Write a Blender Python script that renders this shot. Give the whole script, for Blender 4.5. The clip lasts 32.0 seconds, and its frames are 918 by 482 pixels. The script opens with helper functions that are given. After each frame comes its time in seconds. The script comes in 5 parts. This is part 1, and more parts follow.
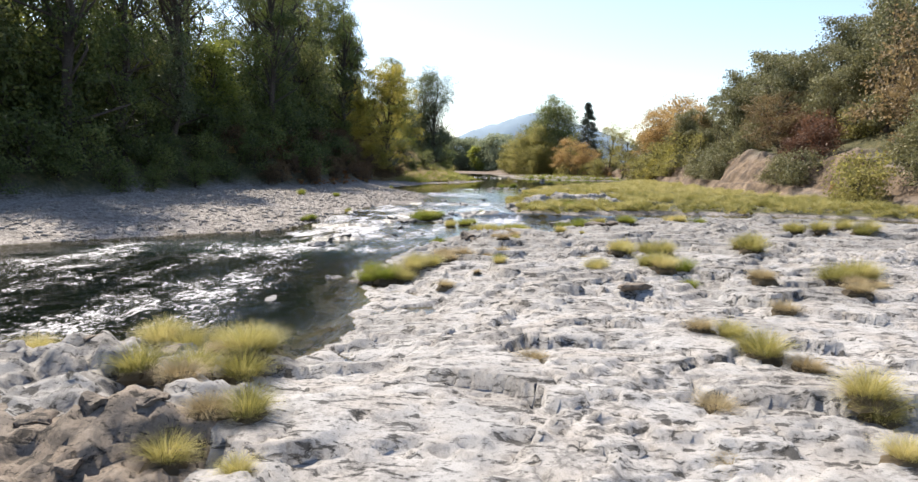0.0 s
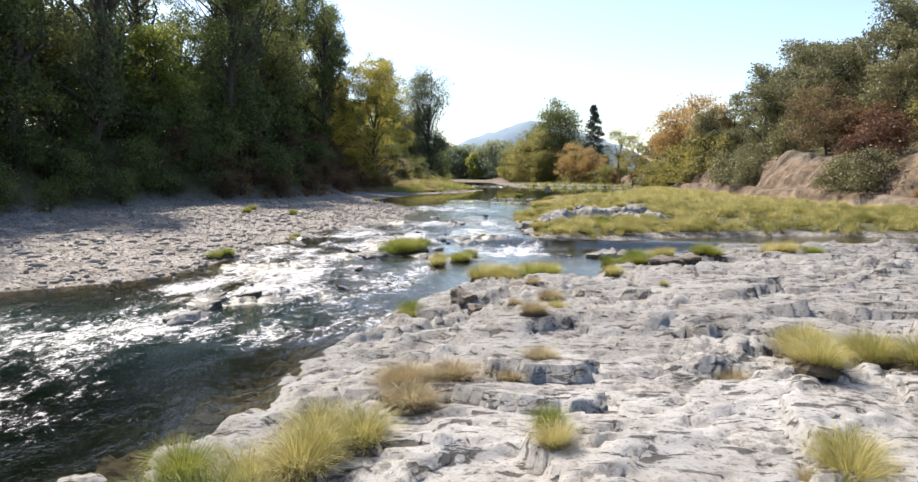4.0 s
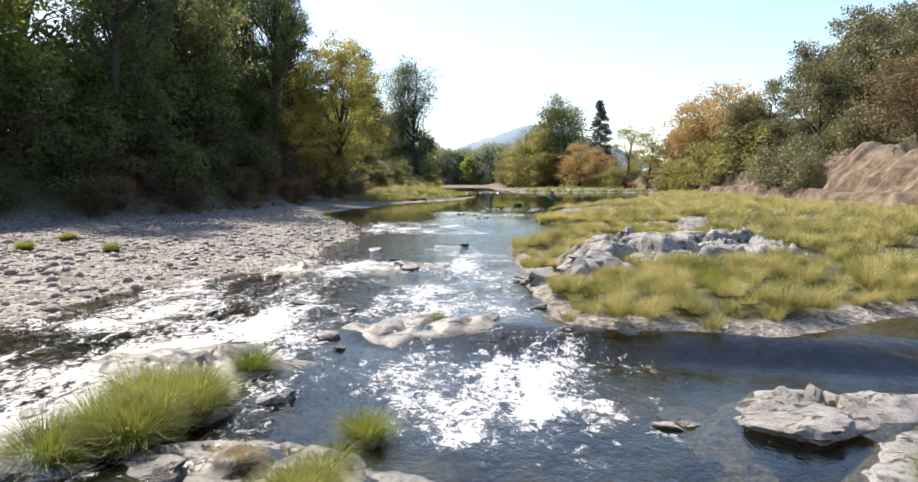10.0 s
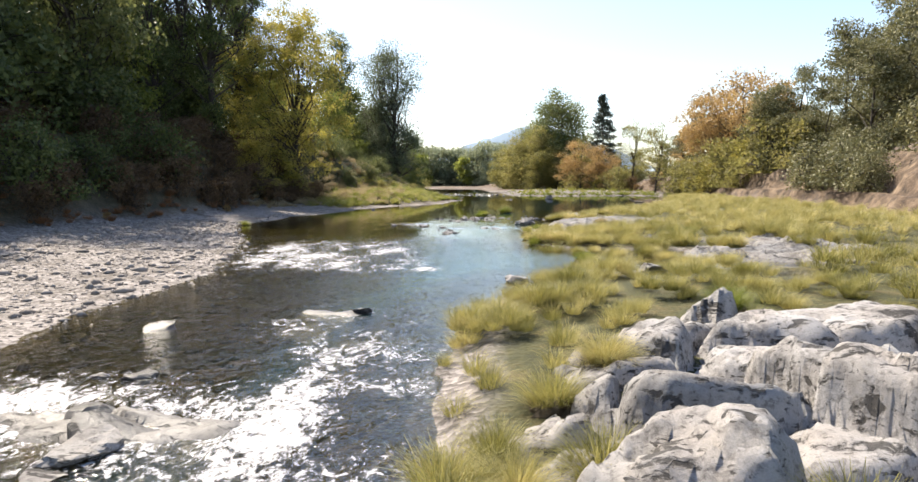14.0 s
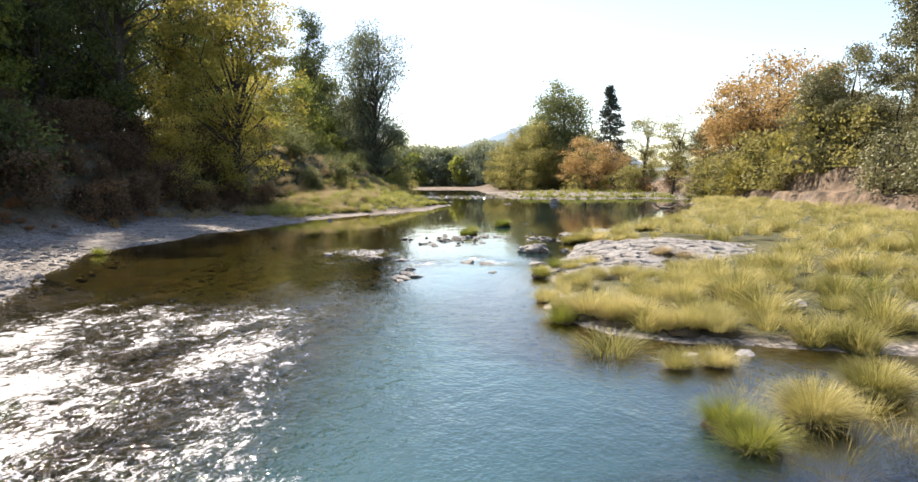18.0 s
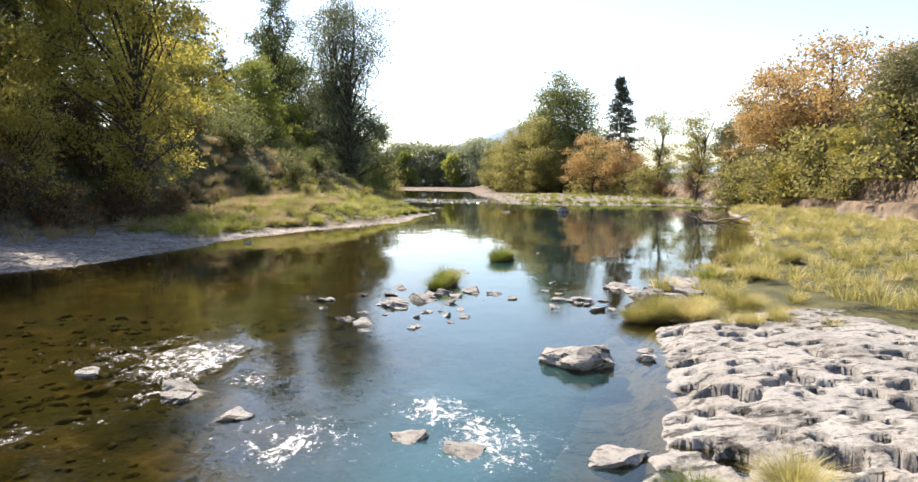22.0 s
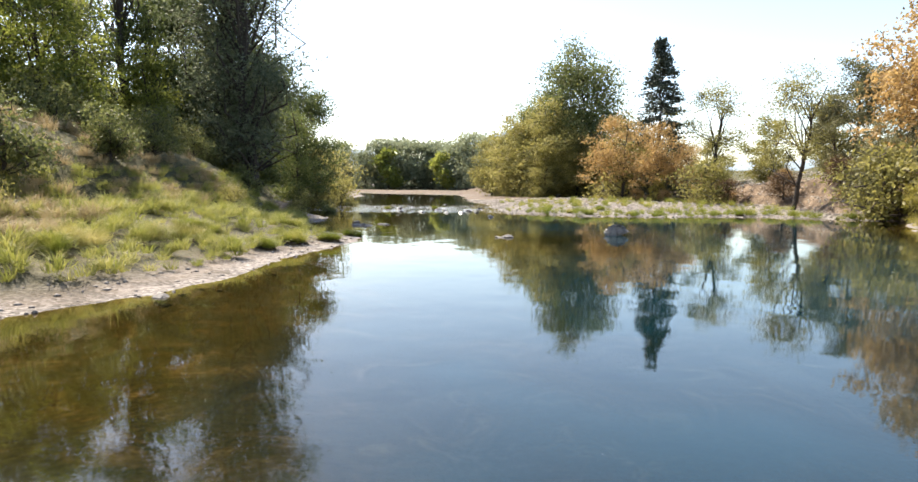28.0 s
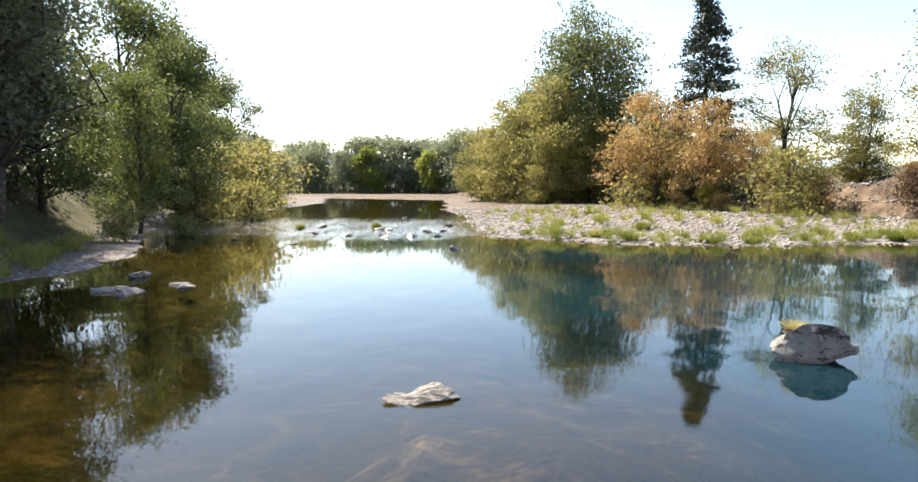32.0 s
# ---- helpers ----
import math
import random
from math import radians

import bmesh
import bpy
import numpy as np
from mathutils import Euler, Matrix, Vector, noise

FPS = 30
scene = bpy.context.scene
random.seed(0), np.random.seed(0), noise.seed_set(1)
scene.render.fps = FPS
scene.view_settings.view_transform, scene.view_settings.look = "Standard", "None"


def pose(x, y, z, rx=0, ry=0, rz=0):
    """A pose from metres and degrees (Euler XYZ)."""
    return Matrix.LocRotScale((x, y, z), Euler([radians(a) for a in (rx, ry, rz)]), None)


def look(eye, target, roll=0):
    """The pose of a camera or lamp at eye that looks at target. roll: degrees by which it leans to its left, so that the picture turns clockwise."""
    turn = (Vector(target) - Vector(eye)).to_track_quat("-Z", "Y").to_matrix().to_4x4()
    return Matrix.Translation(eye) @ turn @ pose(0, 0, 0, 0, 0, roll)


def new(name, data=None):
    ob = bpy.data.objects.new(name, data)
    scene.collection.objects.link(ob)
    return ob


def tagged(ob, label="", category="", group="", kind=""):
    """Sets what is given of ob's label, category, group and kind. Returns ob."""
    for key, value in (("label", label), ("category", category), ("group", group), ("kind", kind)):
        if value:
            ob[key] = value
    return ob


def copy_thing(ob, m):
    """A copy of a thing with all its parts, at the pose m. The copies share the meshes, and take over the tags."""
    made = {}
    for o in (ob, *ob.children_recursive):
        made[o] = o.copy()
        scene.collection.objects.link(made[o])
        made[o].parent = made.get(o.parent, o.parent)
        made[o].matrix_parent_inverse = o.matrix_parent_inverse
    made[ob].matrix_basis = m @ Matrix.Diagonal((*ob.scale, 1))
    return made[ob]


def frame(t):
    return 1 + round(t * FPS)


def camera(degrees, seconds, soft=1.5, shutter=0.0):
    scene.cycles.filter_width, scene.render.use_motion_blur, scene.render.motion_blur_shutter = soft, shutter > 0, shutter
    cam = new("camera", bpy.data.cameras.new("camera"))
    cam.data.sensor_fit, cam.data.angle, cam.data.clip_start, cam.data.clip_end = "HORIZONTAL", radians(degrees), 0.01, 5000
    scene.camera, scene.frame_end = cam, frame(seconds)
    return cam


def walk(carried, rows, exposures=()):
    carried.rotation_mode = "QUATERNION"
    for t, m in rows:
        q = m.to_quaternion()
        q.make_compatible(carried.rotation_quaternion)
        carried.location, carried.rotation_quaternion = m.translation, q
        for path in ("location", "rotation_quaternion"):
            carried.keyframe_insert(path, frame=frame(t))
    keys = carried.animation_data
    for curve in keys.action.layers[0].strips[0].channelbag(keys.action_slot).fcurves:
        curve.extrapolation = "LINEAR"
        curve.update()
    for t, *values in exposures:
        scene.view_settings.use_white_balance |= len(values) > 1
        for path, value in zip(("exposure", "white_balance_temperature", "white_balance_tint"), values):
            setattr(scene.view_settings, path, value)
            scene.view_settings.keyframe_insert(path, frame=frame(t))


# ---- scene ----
cam = camera(72.0, 32.0, soft=1.5)
# seconds, eye x, y, z, yaw, pitch, lean
PATH = [
    (0.0, 1.90, 0.21, 4.061, 1.35, -6.81, 1.03),
    (1.0, 1.72, 4.28, 3.933, 1.23, -6.67, 1.08),
    (2.0, 1.64, 8.51, 3.836, 1.17, -6.47, 0.98),
    (3.0, 1.69, 12.68, 3.802, 1.20, -6.21, 0.61),
    (3.5, 1.77, 14.66, 3.834, 1.22, -6.11, 0.42),
    (5.5, 2.16, 22.36, 4.073, 1.15, -5.88, 0.25),
    (6.0, 2.26, 24.25, 4.081, 1.13, -5.83, 0.22),
    (7.0, 2.45, 27.99, 3.982, 1.13, -5.76, 0.10),
    (8.0, 2.67, 31.83, 3.860, 1.12, -5.69, -0.08),
    (9.0, 2.99, 35.87, 3.744, 1.11, -5.62, -0.26),
    (10.0, 3.51, 40.16, 3.648, 1.08, -5.53, -0.39),
    (11.0, 4.20, 44.62, 3.575, 1.08, -5.45, -0.45),
    (12.0, 4.94, 49.09, 3.525, 1.07, -5.40, -0.42),
    (13.0, 5.57, 53.51, 3.506, 1.04, -5.39, -0.30),
    (14.0, 6.02, 57.90, 3.535, 0.98, -5.42, -0.19),
    (14.5, 6.18, 60.15, 3.562, 0.96, -5.44, -0.22),
    (16.5, 6.69, 69.45, 3.632, 0.90, -5.41, -0.55),
    (17.0, 6.82, 71.76, 3.669, 0.85, -5.41, -0.52),
    (18.0, 7.06, 76.31, 3.760, 0.74, -5.44, -0.30),
    (19.0, 7.27, 80.88, 3.851, 0.63, -5.46, -0.05),
    (20.0, 7.45, 85.51, 3.963, 0.51, -5.47, 0.20),
    (21.0, 7.66, 90.30, 4.077, 0.43, -5.48, 0.32),
    (22.0, 7.90, 95.41, 4.156, 0.36, -5.50, 0.33),
    (23.0, 8.16, 101.12, 4.188, 0.28, -5.51, 0.33),
    (24.0, 8.38, 107.52, 4.202, 0.17, -5.52, 0.39),
    (25.0, 8.57, 114.48, 4.229, 0.05, -5.52, 0.50),
    (25.5, 8.79, 118.18, 4.167, 0.03, -5.50, 0.53),
    (27.5, 10.33, 133.20, 3.516, 0.20, -5.20, 0.42),
    (28.0, 10.70, 136.91, 3.434, 0.20, -5.18, 0.40),
    (29.0, 11.43, 144.26, 3.434, 0.16, -5.24, 0.36),
    (30.0, 12.24, 151.72, 3.448, 0.11, -5.27, 0.32),
    (31.0, 13.13, 159.43, 3.467, 0.06, -5.20, 0.26),
    (32.0, 14.13, 167.35, 3.508, 0.11, -4.94, 0.02),
]
walk(cam, [(t, pose(x, y, z, 90 + pitch, -lean, yaw)) for t, x, y, z, yaw, pitch, lean in PATH],
     [(0.0, 0.93, 6550, 11), (10.0, 0.98, 6550, 11), (18.0, 1.19, 6950, 13), (32.0, 1.31, 6850, 11)])

# ---- light: late-morning sun ahead and to the left of the river's line ----
SUN_AZ, SUN_EL = radians(-36), radians(51)
world = bpy.data.worlds.new("sky")
scene.world = world
world.use_nodes = True
wn = world.node_tree
sky = wn.nodes.new("ShaderNodeTexSky")
sky.sky_type, sky.sun_disc = "NISHITA", False
sky.sun_elevation, sky.sun_rotation = SUN_EL, SUN_AZ
sky.air_density, sky.dust_density, sky.ozone_density = 1.0, 0.8, 1.0
wn.links.new(sky.outputs[0], wn.nodes["Background"].inputs[0])
wn.nodes["Background"].inputs[1].default_value = 0.125
sun_data = bpy.data.lights.new("sun", "SUN")
sun_data.energy, sun_data.angle, sun_data.color = 5.0, radians(0.6), (1.0, 0.92, 0.78)
sun = new("sun", sun_data)
toward = Vector((math.sin(SUN_AZ) * math.cos(SUN_EL), math.cos(SUN_AZ) * math.cos(SUN_EL), math.sin(SUN_EL)))
sun.matrix_world = look(toward * 300, (0, 0, 0))

# ---- noise on arrays ----
rng = np.random.default_rng(7)


def lattice(ix, iy, s):
    h = (ix.astype(np.int64) * 374761393 + iy.astype(np.int64) * 668265263 + s * 974634777) & 0x7FFFFFFF
    h = ((h ^ (h >> 13)) * 1274126177) & 0x7FFFFFFF
    h = ((h ^ (h >> 15)) * 2246822519) & 0x7FFFFFFF
    return ((h ^ (h >> 16)) & 0xFFFFF) / 1048575.0


def vnoise(x, y, s=0):
    ix, iy = np.floor(x), np.floor(y)
    fx, fy = x - ix, y - iy
    fx, fy = fx * fx * (3 - 2 * fx), fy * fy * (3 - 2 * fy)
    a, b = lattice(ix, iy, s), lattice(ix + 1, iy, s)
    c, d = lattice(ix, iy + 1, s), lattice(ix + 1, iy + 1, s)
    return (a + (b - a) * fx) * (1 - fy) + (c + (d - c) * fx) * fy


def fbm(x, y, octaves=4, s=0):
    total, amp, norm = 0, 1.0, 0
    for k in range(octaves):
        total, norm = total + amp * vnoise(x, y, s + 17 * k), norm + amp
        x, y, amp = x * 2.03 + 5.3, y * 2.03 + 1.7, amp * 0.5
    return total / norm - 0.5


def worley(x, y, s=0):
    """Nearest and second-nearest cell distance, the nearest cell's random number, and a slope of its own."""
    ix, iy = np.floor(x), np.floor(y)
    f1, f2, cell = np.full(x.shape, 9.0), np.full(x.shape, 9.0), np.zeros(x.shape)
    offx, offy = np.zeros(x.shape), np.zeros(x.shape)
    for dx in (-1, 0, 1):
        for dy in (-1, 0, 1):
            jx, jy = ix + dx, iy + dy
            ox, oy = jx + lattice(jx, jy, s) - x, jy + lattice(jx, jy, s + 31) - y
            d = np.hypot(ox, oy)
            near = d < f1
            f2 = np.where(near, f1, np.minimum(f2, d))
            cell = np.where(near, lattice(jx, jy, s + 57), cell)
            offx, offy = np.where(near, ox, offx), np.where(near, oy, offy)
            f1 = np.where(near, d, f1)
    tilt = ((cell * 7.13) % 1 - 0.5) * offx + ((cell * 13.7) % 1 - 0.5) * offy
    return f1, f2, cell, tilt


def smooth(a, b, v):
    k = np.clip((v - a) / (b - a), 0, 1)
    return k * k * (3 - 2 * k)


def inside(x, y, poly):
    """Signed distance to a polygon's outline, positive within it."""
    best, odd = np.full(x.shape, 1e9), np.zeros(x.shape, bool)
    for (ax, ay), (bx, by) in zip(poly, poly[1:] + poly[:1]):
        ux, uy = bx - ax, by - ay
        k = np.clip(((x - ax) * ux + (y - ay) * uy) / (ux * ux + uy * uy), 0, 1)
        best = np.minimum(best, np.hypot(x - ax - k * ux, y - ay - k * uy))
        cross = ((ay > y) != (by > y)) & (x < ax + (y - ay) * ux / (uy if uy else 1e-9))
        odd ^= cross
    return np.where(odd, best, -best)


# ---- plan of the river, in metres ----
SHELF = [(-16, -12), (-11, 6), (-9.5, 13), (-6.5, 15), (-3.4, 14.7), (-2.3, 13.6), (-1.6, 16), (-1.5, 21), (-2.9, 24.5), (-2, 29), (-1.4, 33), (0.3, 38),
         (2, 42), (4, 42.6), (6.8, 43), (8.2, 46), (8.8, 48.5), (11, 50.7), (16.6, 53.5), (24, 53), (34, 52), (44, 48), (46, -12)]
MEADOW_NEAR = [(5.8, 55.6), (10.5, 54.8), (14.5, 56.8), (18, 57.5), (26, 58.5), (36, 57), (44, 53), (70, 60), (70, 84), (30, 83.5), (23, 85.2), (17, 83), (12, 82), (8.3, 79.5),
               (6.3, 76), (5.4, 70), (5.4, 64)]
MEADOW_FAR = [(9.1, 94.8), (10.5, 91.5), (12, 90.5), (16, 89.5), (22, 88), (29, 87.5), (36, 83), (70, 80), (70, 210), (53, 197), (46, 187), (42, 175), (38.5, 163), (34, 153), (29.8, 143), (25, 132),
              (19, 124.5), (14.5, 118.5), (15, 113), (14, 108), (13, 104.5), (11, 100)]
FAR_BAR = [(16, 212), (19, 209), (24, 205), (32, 204.5), (43, 206.5), (52, 200), (75, 195), (75, 430), (-60, 430), (-70, 376), (-22, 348), (10, 322), (12, 260), (15, 235)]
LEFT_Y = [-20, 20, 32, 38, 42, 50, 60, 67, 76, 83, 90, 102, 110, 120, 130, 141, 149, 156, 165, 171, 176, 180, 187, 194, 204, 215, 240, 300, 420, 600]
LEFT_X = [-40, -32, -22, -16.5, -11.5, -9.5, -8, -4, -3.8, -4, -5.2, -11, -13.5, -11, -9.5, -7, -2.5, 2, 2.8, 3.8, 4.2, 2, -1.5, -1.5, -4, -9.5, -12, -14, -40, -90]
FOOT_Y = [-20, 30, 52, 60, 86, 95, 114, 135, 157, 175, 190, 205, 230, 300, 420, 600]
FOOT_X = [-46, -42, -37, -33, -30, -24, -19, -18, -13, -5, -3, -8, -15, -20, -70, -120]
BANK_Y = [-20, 50, 66, 90, 97, 108, 118, 126, 134, 146, 160, 175, 200, 219, 246, 275, 300, 340, 440, 600]
BANK_X = [46, 45, 47, 47.5, 46, 45.5, 45, 47, 50, 50, 51, 52, 55, 53, 47, 38, 30, 20, 4, -60]
ISLETS = [(2.4, 56.0, 1.7, 0.8, 0.3), (0.9, 48.6, 2.0, 0.8, 0.28), (-2.3, 53.0, 2.0, 1.2, 0.22), (-7.3, 44.8, 2.2, 0.8, 0.15), (-6.6, 37.6, 2.0, 0.7, 0.15), (10.2, 51.2, 2.0, 0.8, 0.16), (13.5, 57.2, 1.7, 0.8, 0.2), (-3.6, 48.6, 1.6, 0.7, 0.12), (0.6, 66.8, 1.6, 0.7, 0.1), (2.6, 74.6, 0.9, 0.4, 0.12), (-3.4, 66.2, 1.6, 0.6, 0.14)]


# standing water among the sedge: centre and half-widths
PONDS = [(20.6, 64.5, 2.6, 5.5), (17.2, 79.6, 3.0, 2.4), (25.5, 72.0, 3.0, 1.6)]


def water_level(x, y):
    ledge = smooth(54.2, 56.2, y + 0.2 * (x - 4))
    slope = smooth(36, 62, y)
    k = smooth(-1, 2.5, x)
    return -0.45 * (1 - (ledge * k + slope * (1 - k))) + 0.18 * smooth(208, 226, y)


def shore(x, y):
    """Distances inland from each shore, with a ragged edge."""
    wob = 0.9 * fbm(x * 0.45, y * 0.45, 4, 3) + 2.2 * fbm(x * 0.09, y * 0.09, 2, 9)
    left = np.interp(y, LEFT_Y, LEFT_X) - x + wob
    return left, inside(x, y, SHELF) + 0.6 * wob, inside(x, y, MEADOW_NEAR) + 0.6 * wob, inside(x, y, MEADOW_FAR) + 0.6 * wob, inside(x, y, FAR_BAR) + wob


def rise(s, rim, top, wide, fall=0.24):
    """Height above the water of a shore at s metres inland."""
    return np.where(s < 0, np.maximum(s * fall, -2.4), rim * smooth(0, 0.8, s) + (top - rim) * smooth(0.3, wide, s))


def ground_height(x, y):
    wl = water_level(x, y)
    left, shelf, near, far, bar = shore(x, y)
    foot = np.interp(y, FOOT_Y, FOOT_X) - x + 2.5 * fbm(x * 0.12, y * 0.12, 3, 21)
    bank = x - np.interp(y, BANK_Y, BANK_X) + 4 * fbm(x * 0.1, y * 0.1, 3, 23)
    pool = smooth(122, 148, y) * (1 - smooth(195, 215, y))
    mid = np.interp(y, [40, 56, 66, 80, 95, 110, 125], [-3, 3.6, 4.8, 5.4, 6.8, 8.2, 9.5])
    channel = np.exp(-((x - mid) / np.where(x > mid, 5.0, 2.6)) ** 2) * smooth(40, 66, y)
    pool = pool * (0.05 + 0.95 * smooth(6, 21, -left))
    bed = wl - 0.3 - 0.3 * (fbm(x * 0.3, y * 0.3, 3, 5) + 0.5) - 0.6 * channel * (1 - pool) - 0.9 * (1 - smooth(30, 42, y)) - 1.1 * pool + 0.5 * pool * smooth(0.02, 0.2, fbm(x * 0.16, y * 0.16, 3, 15))
    bed = bed + (1.0 * np.exp(-((x - 9.5) / 4.5) ** 2 - ((y - 138.5) / 5) ** 2) + 0.9 * np.exp(-((x - 13.5) / 5) ** 2 - ((y - 176.5) / 4) ** 2) + 0.3 * np.exp(-((x - 6.5) / 3.5) ** 2 - ((y - 176) / 6) ** 2)) * (0.7 + 1.2 * fbm(x * 0.5, y * 0.5, 3, 18))
    land = np.maximum.reduce([rise(left, 0.05, 0.55 + 1.3 * smooth(142, 160, y) * (1 - smooth(188, 200, y)), 11), rise(shelf, 0.1, 0.5, 8, 0.5), rise(near, 0.2, 0.42, 4), rise(far, 0.12, 0.45, 8), rise(bar, 0.08, 0.6, 20)])
    h = np.where(land < -0.02, np.maximum(bed, wl + land * 1.0), wl + land)
    rough = np.clip(land * 4 + 0.6, 0.15, 1)
    h = h + rough * (0.12 * fbm(x * 0.8, y * 0.8, 4, 41) + 0.16 * fbm(x * 0.25, y * 0.25, 3, 43))
    h = h + (7.2 - 3.2 * smooth(160, 185, y)) * smooth(0, 10, foot) + 2.5 * smooth(10, 40, foot)
    h = h + (1.5 * smooth(0, 1.3, bank) + 2.1 * smooth(2.4, 4.0, bank + 1.5 * fbm(x * 0.4, y * 0.4, 3, 63)) + 2.6 * smooth(3.4, 7.5, bank) * smooth(82, 92, y) * (1 - smooth(134, 144, y)) + 14 * smooth(5, 40, bank)) * (1 + 0.5 * fbm(x * 0.07, y * 0.07, 2, 61) + 0.6 * smooth(0.6, 3, bank) * (1 - smooth(7, 11, bank)) * fbm(x * 0.2, y * 0.33, 4, 67)) * (1 - 0.65 * smooth(215, 260, y))
    for px_, py_, rx_, ry_ in PONDS:
        ring = np.hypot((x - px_) / rx_, (y - py_) / ry_) + 0.7 * fbm(x * 0.5, y * 0.5, 3, 71)
        h = np.where(ring < 1.25, np.minimum(h, wl - 0.4 + 1.1 * smooth(0.55, 1.25, ring)), h)
    return h


FINE = (-16.0, 47.0, -12.0, 55.5)


def fine_zone(x, y):
    x0, x1, y0, y1 = FINE
    return np.minimum.reduce([x - x0, x1 - x, y - y0, y1 - y])


# ---- meshes from arrays ----
def array_mesh(name, verts, faces, smooth_shade=True):
    verts, faces = np.asarray(verts, np.float32), np.asarray(faces, np.int32)
    me = bpy.data.meshes.new(name)
    n, k = faces.shape
    me.vertices.add(len(verts))
    me.vertices.foreach_set("co", verts.ravel())
    me.loops.add(n * k)
    me.loops.foreach_set("vertex_index", faces.ravel())
    me.polygons.add(n)
    me.polygons.foreach_set("loop_start", np.arange(0, n * k, k, dtype=np.int32))
    me.polygons.foreach_set("use_smooth", np.full(n, smooth_shade))
    me.update(calc_edges=True)
    return me


def grid_mesh(name, xs, ys, height, keep=None):
    gx, gy = np.meshgrid(xs, ys)
    z = height(gx, gy)
    verts = np.stack([gx, gy, z], -1).reshape(-1, 3)
    nx, ny = len(xs), len(ys)
    i = (np.arange(ny - 1)[:, None] * nx + np.arange(nx - 1)[None, :]).ravel()
    faces = np.stack([i, i + 1, i + nx + 1, i + nx], 1)
    if keep is not None:
        k = keep(gx, gy, z).ravel()
        faces = faces[k[faces].any(1)]
        used = np.unique(faces)
        back = np.zeros(len(verts), np.int64)
        back[used] = np.arange(len(used))
        verts, faces = verts[used], back[faces]
    return array_mesh(name, verts, faces), verts


def paint(me, name, values):
    at = me.attributes.new(name, "FLOAT_COLOR", "POINT")
    col = np.ones((len(me.vertices), 4), np.float32)
    col[:, :values.shape[1]] = values
    at.data.foreach_set("color", col.ravel())


def spread(lo, hi, step, out_lo, out_hi):
    """Even steps from lo to hi, growing beyond, out to the limits."""
    def grow(span):
        d, vals, s = 0, [], step
        while d < span:
            s *= 1.12
            d += s
            vals.append(min(d, span))
        return np.array(vals)
    return np.concatenate([lo - grow(lo - out_lo)[::-1], np.arange(lo, hi, step), hi + np.concatenate([[0], grow(out_hi - hi)])])


# ---- materials ----
def material(name):
    m = bpy.data.materials.new(name)
    m.use_nodes = True
    t = m.node_tree
    b = t.nodes["Principled BSDF"]
    return m, t, b


def ramp(t, src, stops):
    r = t.nodes.new("ShaderNodeValToRGB")
    r.color_ramp.elements[0].position, r.color_ramp.elements[0].color = stops[0][0], (*stops[0][1], 1)
    r.color_ramp.elements[1].position, r.color_ramp.elements[1].color = stops[-1][0], (*stops[-1][1], 1)
    for p, c in stops[1:-1]:
        r.color_ramp.elements.new(p).color = (*c, 1)
    t.links.new(src, r.inputs[0])
    return r.outputs[0]


def noise_tex(t, scale, detail=5, rough=0.6, coord=None, dist=0.0):
    n = t.nodes.new("ShaderNodeTexNoise")
    n.inputs["Scale"].default_value, n.inputs["Detail"].default_value = scale, detail
    n.inputs["Roughness"].default_value, n.inputs["Distortion"].default_value = rough, dist
    t.links.new(coord if coord else place(t), n.inputs["Vector"])
    return n.outputs["Fac"]


def place(t):
    for n in t.nodes:
        if n.type == "NEW_GEOMETRY":
            return n.outputs["Position"]
    return t.nodes.new("ShaderNodeNewGeometry").outputs["Position"]


def mix(t, fac, a, b, kind="MIX"):
    m = t.nodes.new("ShaderNodeMix")
    m.data_type, m.blend_type = "RGBA", kind
    for sock, v in ((m.inputs["Factor"], fac), (m.inputs["A"], a), (m.inputs["B"], b)):
        if isinstance(v, (int, float)):
            sock.default_value = v
        elif isinstance(v, tuple):
            sock.default_value = (*v, 1)
        else:
            t.links.new(v, sock)
    return m.outputs["Result"]


def bump(t, b, height, strength, distance):
    n = t.nodes.new("ShaderNodeBump")
    n.inputs["Strength"].default_value, n.inputs["Distance"].default_value = strength, distance
    t.links.new(height, n.inputs["Height"])
    t.links.new(n.outputs[0], b.inputs["Normal"])
    return n


def attribute(t, name):
    a = t.nodes.new("ShaderNodeAttribute")
    a.attribute_name = name
    s = t.nodes.new("ShaderNodeSeparateColor")
    t.links.new(a.outputs["Color"], s.inputs[0])
    return s.outputs


